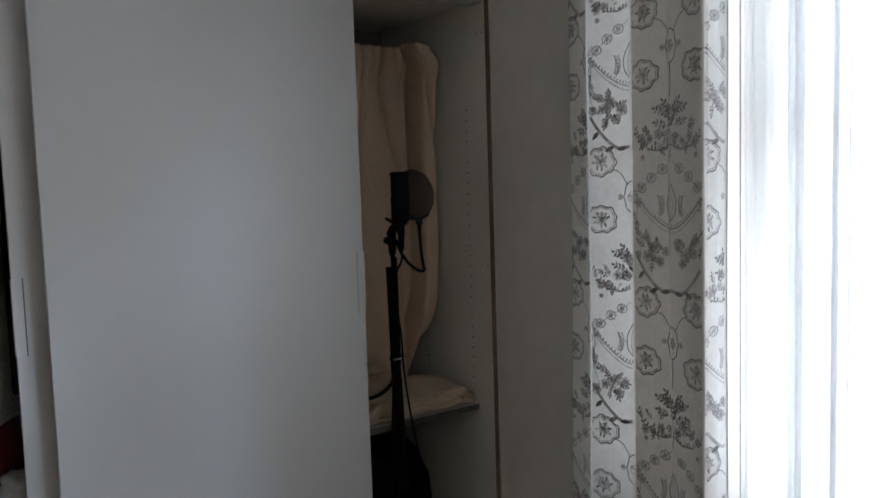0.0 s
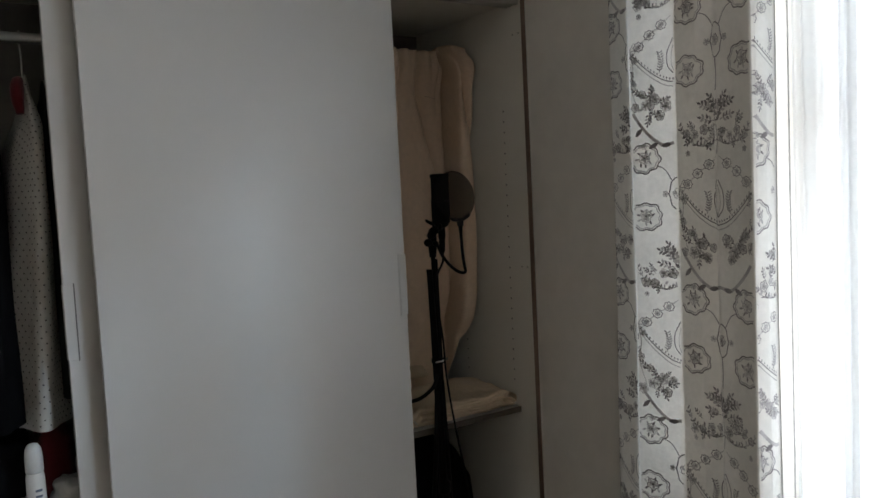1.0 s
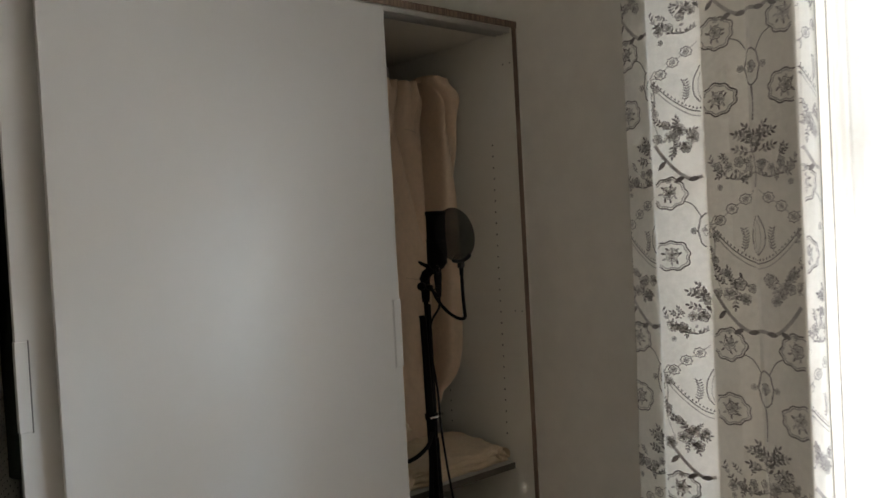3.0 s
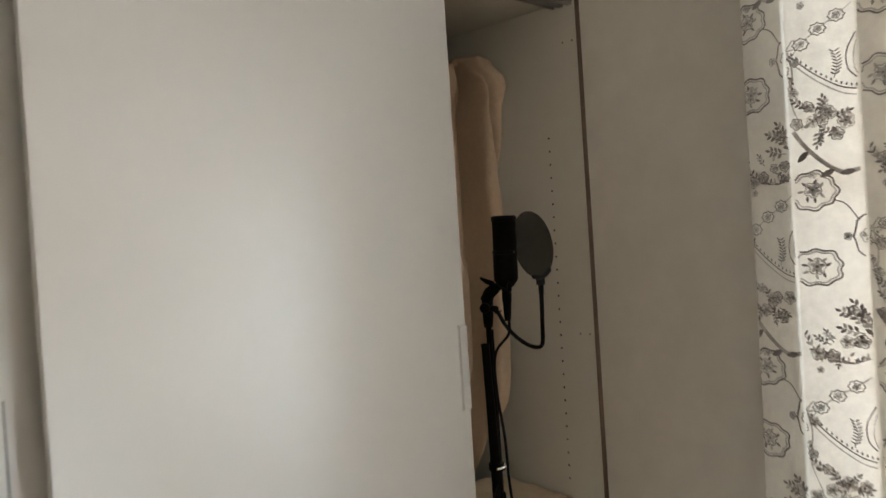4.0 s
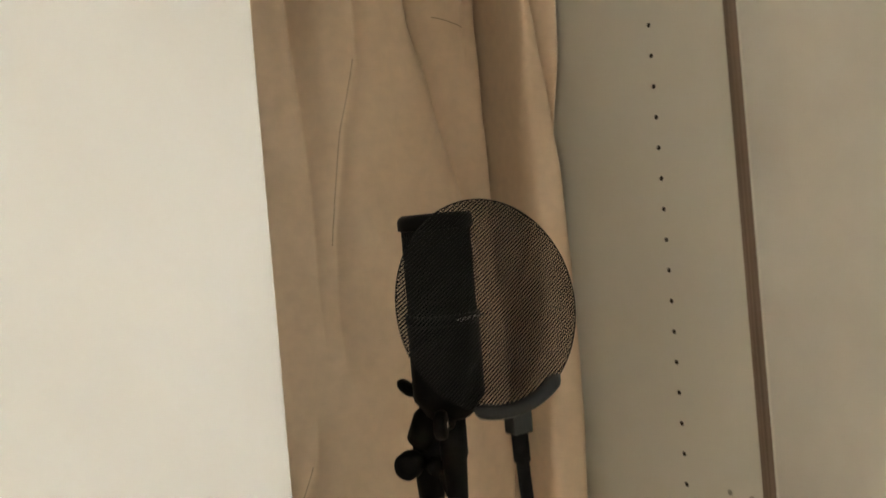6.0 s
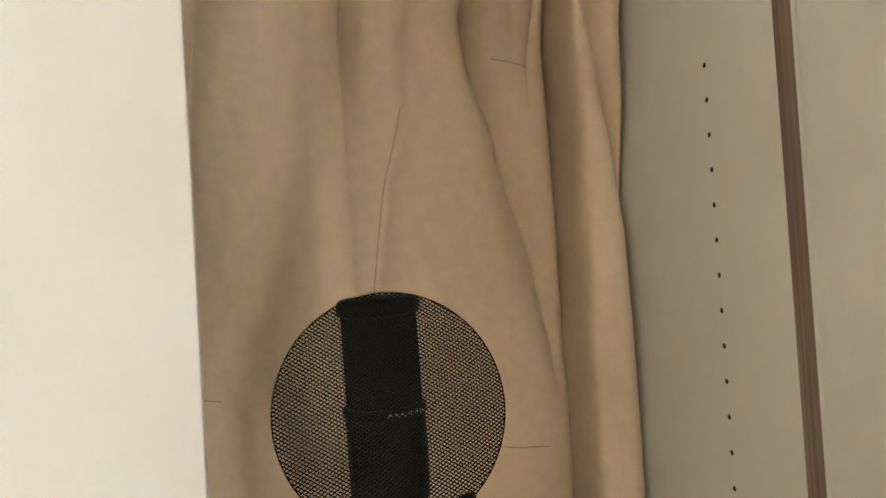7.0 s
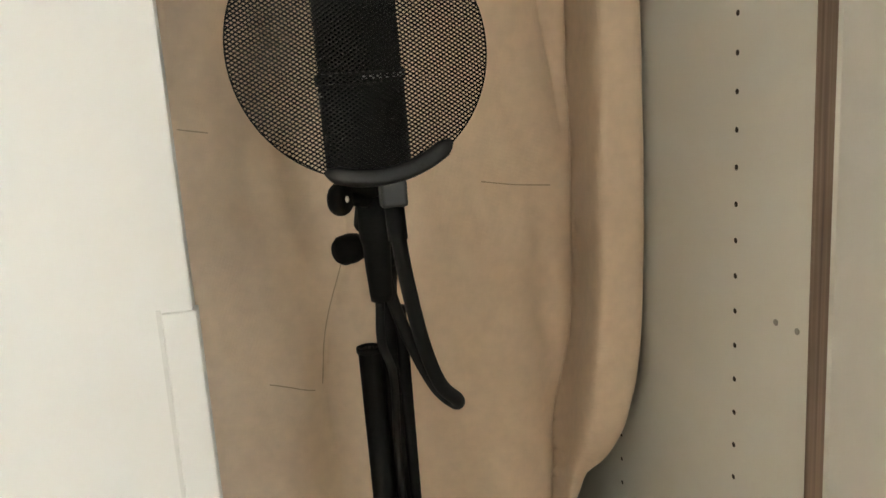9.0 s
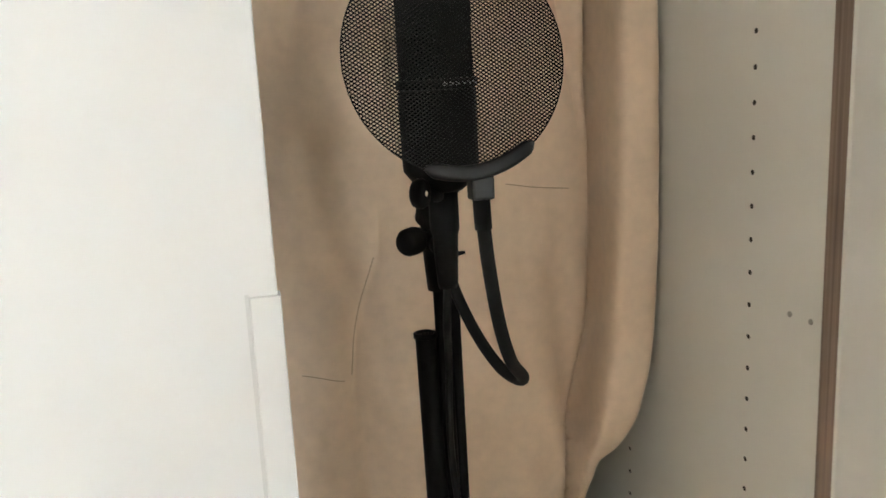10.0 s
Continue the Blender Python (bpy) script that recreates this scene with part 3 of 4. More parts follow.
def crumple(name, c, r, lab, cat, m, seed, amp=0.28, seg=40):
    bm = bmesh.new()
    bmesh.ops.create_uvsphere(bm, u_segments=seg, v_segments=seg // 2, radius=1.0)
    for v in bm.verts:
        d = v.co.normalized()
        k = 1 + amp * noise.noise(d * 1.7 + Vector((seed, 0, 0))) + amp * 0.45 * noise.noise(d * 4.5 + Vector((0, seed, 0)))
        sq = 0.75
        q = Vector([math.copysign(abs(a) ** sq, a) for a in d]) * k
        v.co = Vector((c[0] + q.x * r[0], c[1] + q.y * r[1], c[2] + q.z * r[2]))
    z0 = c[2] - r[2]
    for v in bm.verts:
        v.co.z = max(v.co.z, z0)
    o = part(name, bm, m, smooth=True)
    return tagged(o, lab, cat)


crumple("crumpled_cloth", (-0.29, 0.36, 0.8685), (0.12, 0.05, 0.022), "crumpled brown cotton cloth lying on folded sheets", "cloth", M_LINEN, 4.4)
# dark bag on the wardrobe bottom
crumple("bag", (-0.265, 0.360, 0.373), (0.215, 0.175, 0.300), "black soft fabric bag on the wardrobe floor", "bag", M_BLACKC, 8.1, 0.10)

# ---- microphone stand ----
stand = thing("microphone_stand", (-0.333, 0.036, 0.073), "black tripod microphone stand with folded legs in the wardrobe opening", "microphone stand")
SX, SY = -0.3185, 0.046
part("inner_pole", tube([(SX + 0.004, SY, 0.93), (SX - 0.001, SY, 1.30)], 0.0062, 16), M_BLACKMET, stand, smooth=True)
_b = tube([(SX - 0.004, SY - 0.002, 0.60), (SX - 0.0085, SY - 0.003, 0.95), (SX - 0.012, SY - 0.002, 1.10), (SX - 0.0145, SY, 1.226)], [.0115, .0112, .0092, .0085], 16, cap=False)
part("outer_tube", _b, M_BLACKMET, stand, "black tube with an open top", True)
part("tube_lip", lathe([(.0082, 0), (.0096, .0005), (.0096, .004), (.0082, .0046), (.0068, .004), (.0068, .0005)], 20, pose(SX - 0.0146, SY, 1.2235)), M_BLACKPL, stand, smooth=True)
part("tube_lining", tube([(SX - 0.0143, SY, 1.20), (SX - 0.0145, SY, 1.2262)], 0.0068, 14, cap=False), M_HOLE, stand)
part("side_rod", tube([(SX + 0.010, SY + 0.004, 0.62), (SX + 0.012, SY + 0.004, 1.0), (SX + 0.010, SY + 0.003, 1.255)], 0.0052, 12), M_BLACKMET, stand, smooth=True)
part("clamp_ring", lathe([(.015, -.008), (.0175, -.007), (.0175, .007), (.015, .008)], 20, pose(SX - 0.002, SY, 0.967)), M_BLACKPL, stand, smooth=True)
part("clamp_lever", tube([(SX - 0.018, SY - 0.014, 0.966), (SX + 0.004, SY - 0.019, 0.968), (SX + 0.022, SY - 0.014, 0.972)], [.003, .0042, .0025], 8), M_CHROME, stand, "bright metal clamp lever", True)
part("hub", lathe([(.014, -.02), (.018, -.016), (.018, .012), (.013, .018)], 18, pose(SX, SY, 0.60)), M_BLACKPL, stand, smooth=True)
for k, (dx, dy) in enumerate(((-0.085, -0.015), (0.045, -0.012), (-0.02, 0.0))):
    base = Vector((SX + dx, SY + dy + 0.03, 0.080))
    leg = part("leg", tube([(SX + dx * 0.12, SY - 0.004 + dy * .1, 0.93 - 0.02 * k), (SX + dx * 0.30, SY + dy * .3, 0.70), base], 0.0065, 12), M_BLACKMET, stand, smooth=True)
    part("rubber_foot", tube([base + Vector((0, 0, 0.022)), base + Vector((0, 0, -0.006))], [.0085, .0095], 12), M_RUBBER, leg)
# swivel joint that carries the microphone
part("swivel_sleeve", tube([(SX - 0.001, SY, 1.262), (SX - 0.001, SY - 0.001, 1.285), (SX - 0.002, SY - 0.003, 1.322)], [.0095, .0115, .0125], 18), M_BLACKPL, stand, smooth=True)
part("swivel_body", tube([(SX - 0.006, SY - 0.002, 1.318), (SX - 0.004, SY - 0.012, 1.334), (SX, SY - 0.030, 1.347)], [.0125, .013, .011], 16), M_BLACKPL, stand, smooth=True)
part("tightening_knob", tube([(SX - 0.004, SY - 0.004, 1.3055), (SX - 0.017, SY - 0.010, 1.305), (SX - 0.0175, SY - 0.010, 1.305), (SX - 0.022, SY - 0.013, 1.3048), (SX - 0.029, SY - 0.018, 1.3044), (SX - 0.032, SY - 0.020, 1.3042)], [.0055, .0055, .0095, .0108, .0104, .0080], 20), M_BLACKPL, stand, smooth=True)
# thumb screw of the mount: a ring with a bright end, on a short shaft
KN = pose(-0.3515, -0.046, 1.3495, 0, 90, -40)
part("swivel_knob", lathe([(.0035, -.0040), (.0088, -.0036), (.0100, -.0015), (.0100, .0015), (.0088, .0036), (.0035, .0040)], 22, KN), M_BLACKPL, stand, smooth=True)
part("knob_shaft", tube([(-0.3515, -0.046, 1.3495), (-0.338, -0.030, 1.346), (-0.326, -0.012, 1.342)], [.0036, .0044, .0075], 12), M_BLACKPL, stand, smooth=True)
part("knob_screw_end", lathe([(.0005, .0030), (.0020, .0030), (.0020, .0046), (.0005, .0046)], 12, KN), M_CHROME, stand, "bright screw end")
part("thread_adapter", tube([(-0.3255, -0.0165, 1.3225), (-0.3250, -0.0170, 1.3310)], 0.0026, 10), M_CHROME, stand, "bright metal thread")

WING = Vector((-0.3376, 0.035, 1.3625))
part("mount_wing", lathe([(.0010, -.0022), (.0085, -.0020), (.0095, 0), (.0085, .0020), (.0010, .0022)], 18, pose(WING.x, WING.y, WING.z, 20, 40, -35) @ Matrix.Diagonal((1, 0.75, 1, 1))), M_BLACKPL, stand, smooth=True)
part("wing_shaft", tube([WING, WING + Vector((0.016, -0.012, -0.010))], [.0042, .0065], 10), M_BLACKPL, stand, smooth=True)

# ---- condenser microphone ----
M_BADGE = mat("badge_grey", (0.25, 0.25, 0.25), 0.5)
MX, MY = -0.3300, -0.020
mic = thing("microphone", (MX, MY, 1.342), "black side-address condenser microphone mounted upright on a stand", "microphone")
TILT = pose(MX, MY, 1.3505, 2.5, -1.2, 0) @ Matrix.Diagonal((1.04, 0.94, 0.94, 1.0))
part("body", lathe([(.0085, -.004), (.0135, -.003), (.017, .0), (.0205, .006), (.0248, .012), (.0252, .016), (.0252, .068), (.0246, .070)], 40, TILT), M_BLACKMET, mic, smooth=True)
part("collar_ring", lathe([(.0246, .070), (.0262, .0705), (.0262, .0765), (.0246, .077)], 40, TILT), M_BLACKPL, mic, smooth=True)
part("grille_core", lathe([(.0226, .076), (.0226, .142)], 40, TILT), M_BLACKPL, mic, smooth=True)
_b = bmesh.new()
for k in range(56):
    a = 2 * math.pi * k / 56
    for sgn in (1, -1):
        pts = [((.0236) * math.cos(a + sgn * q * .55), .0236 * math.sin(a + sgn * q * .55), .077 + .064 * q) for q in (0, .2, .4, .6, .8, 1)]
        add_tube(_b, pts, .00042, 4, False)
bmesh.ops.transform(_b, matrix=TILT, verts=_b.verts)
part("grille", _b, M_BLACKMET, mic, "black woven wire grille")
part("cap", lathe([(.0238, .1395), (.0262, .1402), (.0262, .1470), (.0252, .1495), (.0225, .1512), (.0005, .1518)], 40, TILT), M_BLACKMET, mic, smooth=True)
for k in range(6):
    _b = box(-.002 + .0042 * k, .0008 + .0042 * k, -.0268 + .00035 * k * k, -.0200, .0722, .0746)
    bmesh.ops.transform(_b, matrix=TILT, verts=_b.verts)
    part("badge_mark", _b, M_BADGE, mic)
part("connector", lathe([(.0062, -.077), (.0072, -.072), (.0088, -.036), (.0100, -.032), (.0100, -.003)], 20, TILT), M_BLACKPL, mic, "black cable connector", True)
part("mount_arm", tube([(SX, SY - 0.030, 1.347), (SX, MY + 0.020, 1.349)], 0.008, 12), M_BLACKPL, mic)

# ---- pop filter ----
PC = Vector((-0.3395, -0.105, 1.4315))
PR = 0.0657
pop = thing("pop_filter", (-0.325, 0.018, 1.30), "round black metal-mesh pop filter on a bent gooseneck", "pop filter")
PM = Matrix.Translation(PC) @ Euler((radians(90 - 8), 0, radians(4))).to_matrix().to_4x4()
_b = bmesh.new()
ANG, PITCH, WW, WT = radians(33), 0.00185, 0.00074, 0.0005
for sgn in (1, -1):
    d = Vector((math.cos(ANG), sgn * math.sin(ANG), 0))
    nrm = Vector((-d.y, d.x, 0))
    nmax = int(PR / PITCH)
    for k in range(-nmax, nmax + 1):
        o = k * PITCH
        hl = math.sqrt(max(0.0, PR * PR - o * o))
        c = [nrm * (o + a * WW / 2) + d * (b * hl) + Vector((0, 0, sgn * 0.00022 + e * WT / 2)) for a in (-1, 1) for b in (-1, 1) for e in (-1, 1)]
        v = [_b.verts.new(p) for p in c]
        for f in ((0, 1, 3, 2), (4, 6, 7, 5), (0, 4, 5, 1), (2, 3, 7, 6), (0, 2, 6, 4), (1, 5, 7, 3)):
            _b.faces.new([v[i] for i in f])
bmesh.ops.transform(_b, matrix=PM, verts=_b.verts)
part("mesh_screen", _b, M_MESH, pop, "fine black diamond metal mesh")
part("rim", tube([PM @ Vector((PR * math.cos(a), PR * math.sin(a), 0)) for a in lin(0, 2 * math.pi, 72)], 0.0004, 6, False), M_MESH, pop, smooth=True)
# curved holder gripping the lower rim
def arc_holder(a0, a1, ri, ro, zt, n=24):
    bm = bmesh.new()
    rings = []
    for i in range(n + 1):
        a = a0 + (a1 - a0) * i / n
        e = min(1.0, math.sin(math.pi * i / n) * 3 + 0.35)
        ring = []
        for k in range(10):
            q = 2 * math.pi * k / 10
            r = (ri + ro) / 2 + (ro - ri) / 2 * e * math.copysign(abs(math.cos(q)) ** .7, math.cos(q))
            ring.append(bm.verts.new((r * math.cos(a), r * math.sin(a), zt * e * math.copysign(abs(math.sin(q)) ** .7, math.sin(q)))))
        rings.append(ring)
    for p, q in zip(rings, rings[1:]):
        for k in range(10):
            bm.faces.new((p[k], p[(k + 1) % 10], q[(k + 1) % 10], q[k]))
    bm.faces.new(rings[0][::-1])
    bm.faces.new(rings[-1])
    bmesh.ops.transform(bm, matrix=PM, verts=bm.verts)
    return bm


A_MID = radians(-81)
part("holder", arc_holder(A_MID - radians(31), A_MID + radians(31), PR - 0.0055, PR + 0.0038, 0.0042), M_GREYPL, pop, "dark grey plastic rim holder", True)
JP = PM @ Vector(((PR + 0.009) * math.cos(A_MID) - 0.002, (PR + 0.009) * math.sin(A_MID), -0.006))
_b = box(-0.0068, 0.0068, -0.006, 0.0065, -0.0065, 0.0075, 0.0018)
bmesh.ops.transform(_b, matrix=Matrix.Translation(JP), verts=_b.verts)
part("holder_block", _b, M_GREYPL, pop)
part("neck_ferrule", tube([JP + Vector((0, 0, -0.006)), JP + Vector((0.001, 0.001, -0.024))], 0.0052, 14), M_BLACKPL, pop, smooth=True)
NECK = [JP + Vector((0.0, 0.0, -0.012)), JP + Vector((0.004, 0.004, -0.045)), JP + Vector((0.012, 0.012, -0.085)), JP + Vector((0.022, 0.021, -0.114)), (-0.2955, -0.075, 1.2275),
        (-0.2950, -0.064, 1.2215), (-0.302, -0.047, 1.2255), (-0.310, -0.022, 1.242), (-0.318, 0.000, 1.268), (-0.3215, 0.012, 1.290), (-0.322, 0.022, 1.300)]
part("gooseneck", tube(smooth_path(NECK, 8), 0.0042, 12), M_RUBBER, pop, "black ribbed gooseneck", True)
part("neck_clamp", tube([(-0.324, 0.016, 1.3005), (-0.324, 0.030, 1.3015)], 0.0068, 12), M_BLACKPL, pop, smooth=True)
part("clamp_wing", tube([(-0.322, 0.022, 1.293), (-0.312, 0.020, 1.294), (-0.305, 0.019, 1.295)], [.0028, .002, .0012], 8), M_BLACKPL, pop)

# ---- cables ----
def cable(pts, r, lab):
    o = part("cable", tube(smooth_path(pts, 10), r, 8), M_RUBBER, smooth=True)
    return tagged(o, lab, "cable")


cable([(MX - 0.0005, MY - 0.002, 1.278), (MX - 0.001, MY + 0.002, 1.25), (SX + 0.000, SY - 0.014, 1.205), (SX - 0.001, SY - 0.012, 1.13), (SX + 0.006, SY - 0.020, 1.03), (SX + 0.010, SY - 0.022, 0.93),
       (SX + 0.028, SY - 0.022, 0.80), (SX + 0.062, SY - 0.02, 0.62), (SX + 0.10, SY - 0.012, 0.40), (SX + 0.13, SY - 0.008, 0.20), (SX + 0.12, SY + 0.0, 0.085)], 0.0030, "black microphone cable running down the stand")
cable([(SX - 0.012, SY - 0.012, 0.93), (SX - 0.03, SY - 0.010, 0.895), (SX - 0.06, SY + 0.02, 0.862), (SX - 0.10, SY + 0.06, 0.852), (SX - 0.2, SY + 0.1, 0.851)], 0.0055, "black cable lying over the folded sheets")

# ---- floral curtain ----
CZ0, CZ1 = 0.012, 2.44
# first points form a hidden return to the wall, added to stop light leaking
CURT = [(0.019, -0.442), (-0.030, -0.438), (-0.083, -0.430), (-0.088, -0.433), (-0.1005, -0.472), (-0.1155, -0.516), (-0.116, -0.5195), (-0.107, -0.570), (-0.0945, -0.629), (-0.094, -0.633), (-0.099, -0.690), (-0.0960, -0.734), (-0.1050, -0.746), (-0.115, -0.790), (-0.131, -0.845), (-0.130, -0.8485), (-0.095, -0.852), (-0.066, -0.850), (-0.060, -0.851)]
_cp = []
for (_xa, _ya), (_xb, _yb) in zip(CURT, CURT[1:]):
    for _k in range(6):
        _cp.append(Vector((_xa + (_xb - _xa) * _k / 6, _ya + (_yb - _ya) * _k / 6, 0)))
_cp.append(Vector((CURT[-1][0], CURT[-1][1], 0)))
_cl = [0.0]
for _p, _q in zip(_cp, _cp[1:]):
    _cl.append(_cl[-1] + (_q - _p).length)
C_LEN = _cl[-1]


def curt(s, z, off=0.0):
    """The point at s metres along the curtain's folds, off metres out of its room side."""
    s = min(max(s, 0.0), C_LEN - 1e-6)
    i = 0
    while i < len(_cl) - 2 and _cl[i + 1] < s:
        i += 1
    u = (s - _cl[i]) / max(1e-9, _cl[i + 1] - _cl[i])
    p = _cp[i].lerp(_cp[i + 1], u)
    d = (_cp[i + 1] - _cp[i]).normalized()
    n = Vector((d.y, -d.x, 0))
    n = n if n.x < 0 or (abs(n.x) < 0.35 and n.y < 0) else -n
    sway = 0.005 * noise.noise((s * 4, z * 1.6, 0.3)) + 0.006 * math.sin(z * 1.7 + s * 9) * (1 - z / CZ1)
    bell = (CZ1 - z) * 0.004
    return p + n * (off + sway) + Vector((-bell, 0, z))


curtain = thing("curtain", (-0.09, -0.63, CZ0), "white cotton curtain with grey floral print beside the window", "curtain")
_sl = sorted(set([round(a, 5) for a in _cl]))
part("fabric", sheet(lambda s, z: curt(s, z), _sl, lin(CZ0, CZ1, 60)), M_CURT, curtain, smooth=False)
_arc_of = lambda y: next(s for s, p in zip(_cl, _cp) if p.y < y)
for ya, yb in ((-0.434, -0.5175), (-0.631, -0.845)):
    part("pleat_fold", sheet(lambda s, z: curt(s, z, -0.004), lin(_arc_of(ya), _arc_of(yb), 12), lin(CZ0, CZ1, 40)), M_CURT, curtain, "second layer of cloth in the pleat")
part("hem", sheet(lambda s, z: curt(s, z, 0.0016), lin(_arc_of(-0.431), _arc_of(-0.431) + 0.012, 3), lin(CZ0, CZ1, 60)), M_CURT, curtain, "plain white side hem")

S_MIN, S_MAX, S_END = 0.0, 1.0, next(s for s, p in zip(_cl, _cp) if p.y < -0.84 and p.x > -0.066)
INK = bmesh.new()
INK2 = bmesh.new()


def stroke(bm, pts, w0, w1=None, n=5, off=0.0009):
    """A printed brush line on the curtain through (s, z) points, tapering from w0 to w1."""
    w1 = w0 if w1 is None else w1
    P = smooth_path([(a, b, 0) for a, b in pts], n)
    prev = None
    for i, p in enumerate(P):
        q = P[min(i + 1, len(P) - 1)] - P[max(i - 1, 0)]
        if q.length < 1e-9:
            continue
        q.normalize()
        w = (w0 + (w1 - w0) * i / (len(P) - 1)) / 2
        a, b = (p.x - q.y * w, p.y + q.x * w), (p.x + q.y * w, p.y - q.x * w)
        if min(a[0], b[0]) < S_MIN or max(a[0], b[0]) > S_MAX or not CZ0 + .02 < p.y < CZ1 - .02:
            prev = None
            continue
        cur = (bm.verts.new(curt(*a, off)), bm.verts.new(curt(*b, off)))
        if prev:
            bm.faces.new((prev[0], prev[1], cur[1], cur[0]))
        prev = cur


def petal(bm, s, z, ang, ln, wd, off=0.0010):
    """A leaf or petal blot pointing along ang."""
    c, d = math.cos(ang), math.sin(ang)
    ring = []
    for u, w in ((0, .12), (.2, .75), (.5, 1), (.8, .62), (1, .05), (.8, -.62), (.5, -1), (.2, -.75)):
        a, b = s + c * ln * u - d * wd * w / 2, z + d * ln * u + c * wd * w / 2
        if a < S_MIN or a > S_MAX or not CZ0 + .02 < b < CZ1 - .02:
            return
        ring.append(bm.verts.new(curt(a, b, off)))
    mid = bm.verts.new(curt(s + c * ln / 2, z + d * ln / 2, off))
    for i in range(8):
        bm.faces.new((ring[i], ring[(i + 1) % 8], mid))


def floret(s, z, r, seed):
    """A small flower: pale body, dark scalloped edge, petal strokes and a dark eye."""
    rnd = random.Random(seed)
    a0 = rnd.random() * 6
    pts = []
    for k in range(26):
        a = a0 + 2 * math.pi * k / 25
        w = r * (0.74 + 0.26 * abs(math.sin(2.5 * (a - a0))))
        pts.append((s + w * math.cos(a), z + w * math.sin(a)))
    for k in range(5):
        petal(INK2, s, z, a0 + 0.63 + k * 1.257, r * .92, r * .52)
    stroke(INK if rnd.random() < .6 else INK2, pts, max(.0010, r * .15), n=1, off=.0013)
    petal(INK, s - r * .2, z, 0, r * .4, r * .36, .0014)
    for k in range(2):
        petal(INK, s + math.cos(a0 + k * 2.1) * r * .3, z + math.sin(a0 + k * 2.1) * r * .3, a0 + k * 2.1, r * .5, r * .20, .0013)


def rosette(s, z, rs, rz, seed):
    """An oval medallion with a wavy double border round a flower with leaves."""
    rnd = random.Random(seed)
    ph = rnd.uniform(0, 6)
    pts = []
    for k in range(61):
        a = 2 * math.pi * k / 60
        w = 1 + 0.055 * math.cos(9 * a + ph) + 0.04 * math.cos(4 * a + 2 * ph)
        pts.append((s + rs * w * math.cos(a), z + rz * w * math.sin(a)))
    stroke(INK, pts, 0.0032, n=1)
    stroke(INK2, [(s + (a - s) * .86, z + (b - z) * .86) for a, b in pts], 0.0026, n=1)
    floret(s + rs * .02, z + rz * .05, rs * .36, seed)
    for k in range(7):
        a = ph + k * .9
        petal(INK if k % 3 else INK2, s + math.cos(a) * rs * .34, z + math.sin(a) * rz * .34, a + rnd.uniform(-.7, .7), rs * .28, rs * .12, .0013)


def sprig(s, z, ang, ln, seed):
    """A twig with pairs of broad leaves."""
    rnd = random.Random(seed)
    c, d = math.cos(ang), math.sin(ang)
    stroke(INK, [(s, z), (s + c * ln * .5 - d * ln * .06, z + d * ln * .5 + c * ln * .06), (s + c * ln, z + d * ln)], .0016, .0008)
    for k in range(3):
        u = .30 + .27 * k
        for sg in (1, -1):
            petal(INK if rnd.random() < .65 else INK2, s + c * ln * u, z + d * ln * u, ang + sg * (0.7 + .4 * rnd.random()), ln * .34, ln * .17)
    petal(INK, s + c * ln, z + d * ln, ang, ln * .34, ln * .16)


def bouquet(s, z, r, m, seed):
    rnd = random.Random(seed)
    for k in range(4):
        u = (k - 1.5) / 1.5
        floret(s + u * .85 * r, z + rnd.uniform(-.30, .30) * r - .2 * u * m * r, r * rnd.uniform(.20, .30), seed + k)
    for k in range(5):
        a = rnd.uniform(0, 6.28)
        sprig(s + math.cos(a) * r * .4, z + math.sin(a) * r * .25, a, r * rnd.uniform(.45, .65), seed + 10 + k)
    for k in range(3):
        petal(INK if k % 2 else INK2, s + rnd.uniform(-1, 1) * r, z + rnd.uniform(-.6, .6) * r, rnd.uniform(0, 6.28), r * .26, r * .14)


def fern(s, z, m, h):
    stroke(INK, [(s, z), (s - m * .006, z + h * .5), (s + m * .004, z + h)], .0016, .0008)
    for k in range(8):
        u = .12 + .11 * k
        for sg in (1, -1):
            petal(INK, s - m * .006 * math.sin(u * 3.14), z + h * u, 1.57 + sg * 1.0, h * .20, h * .055)


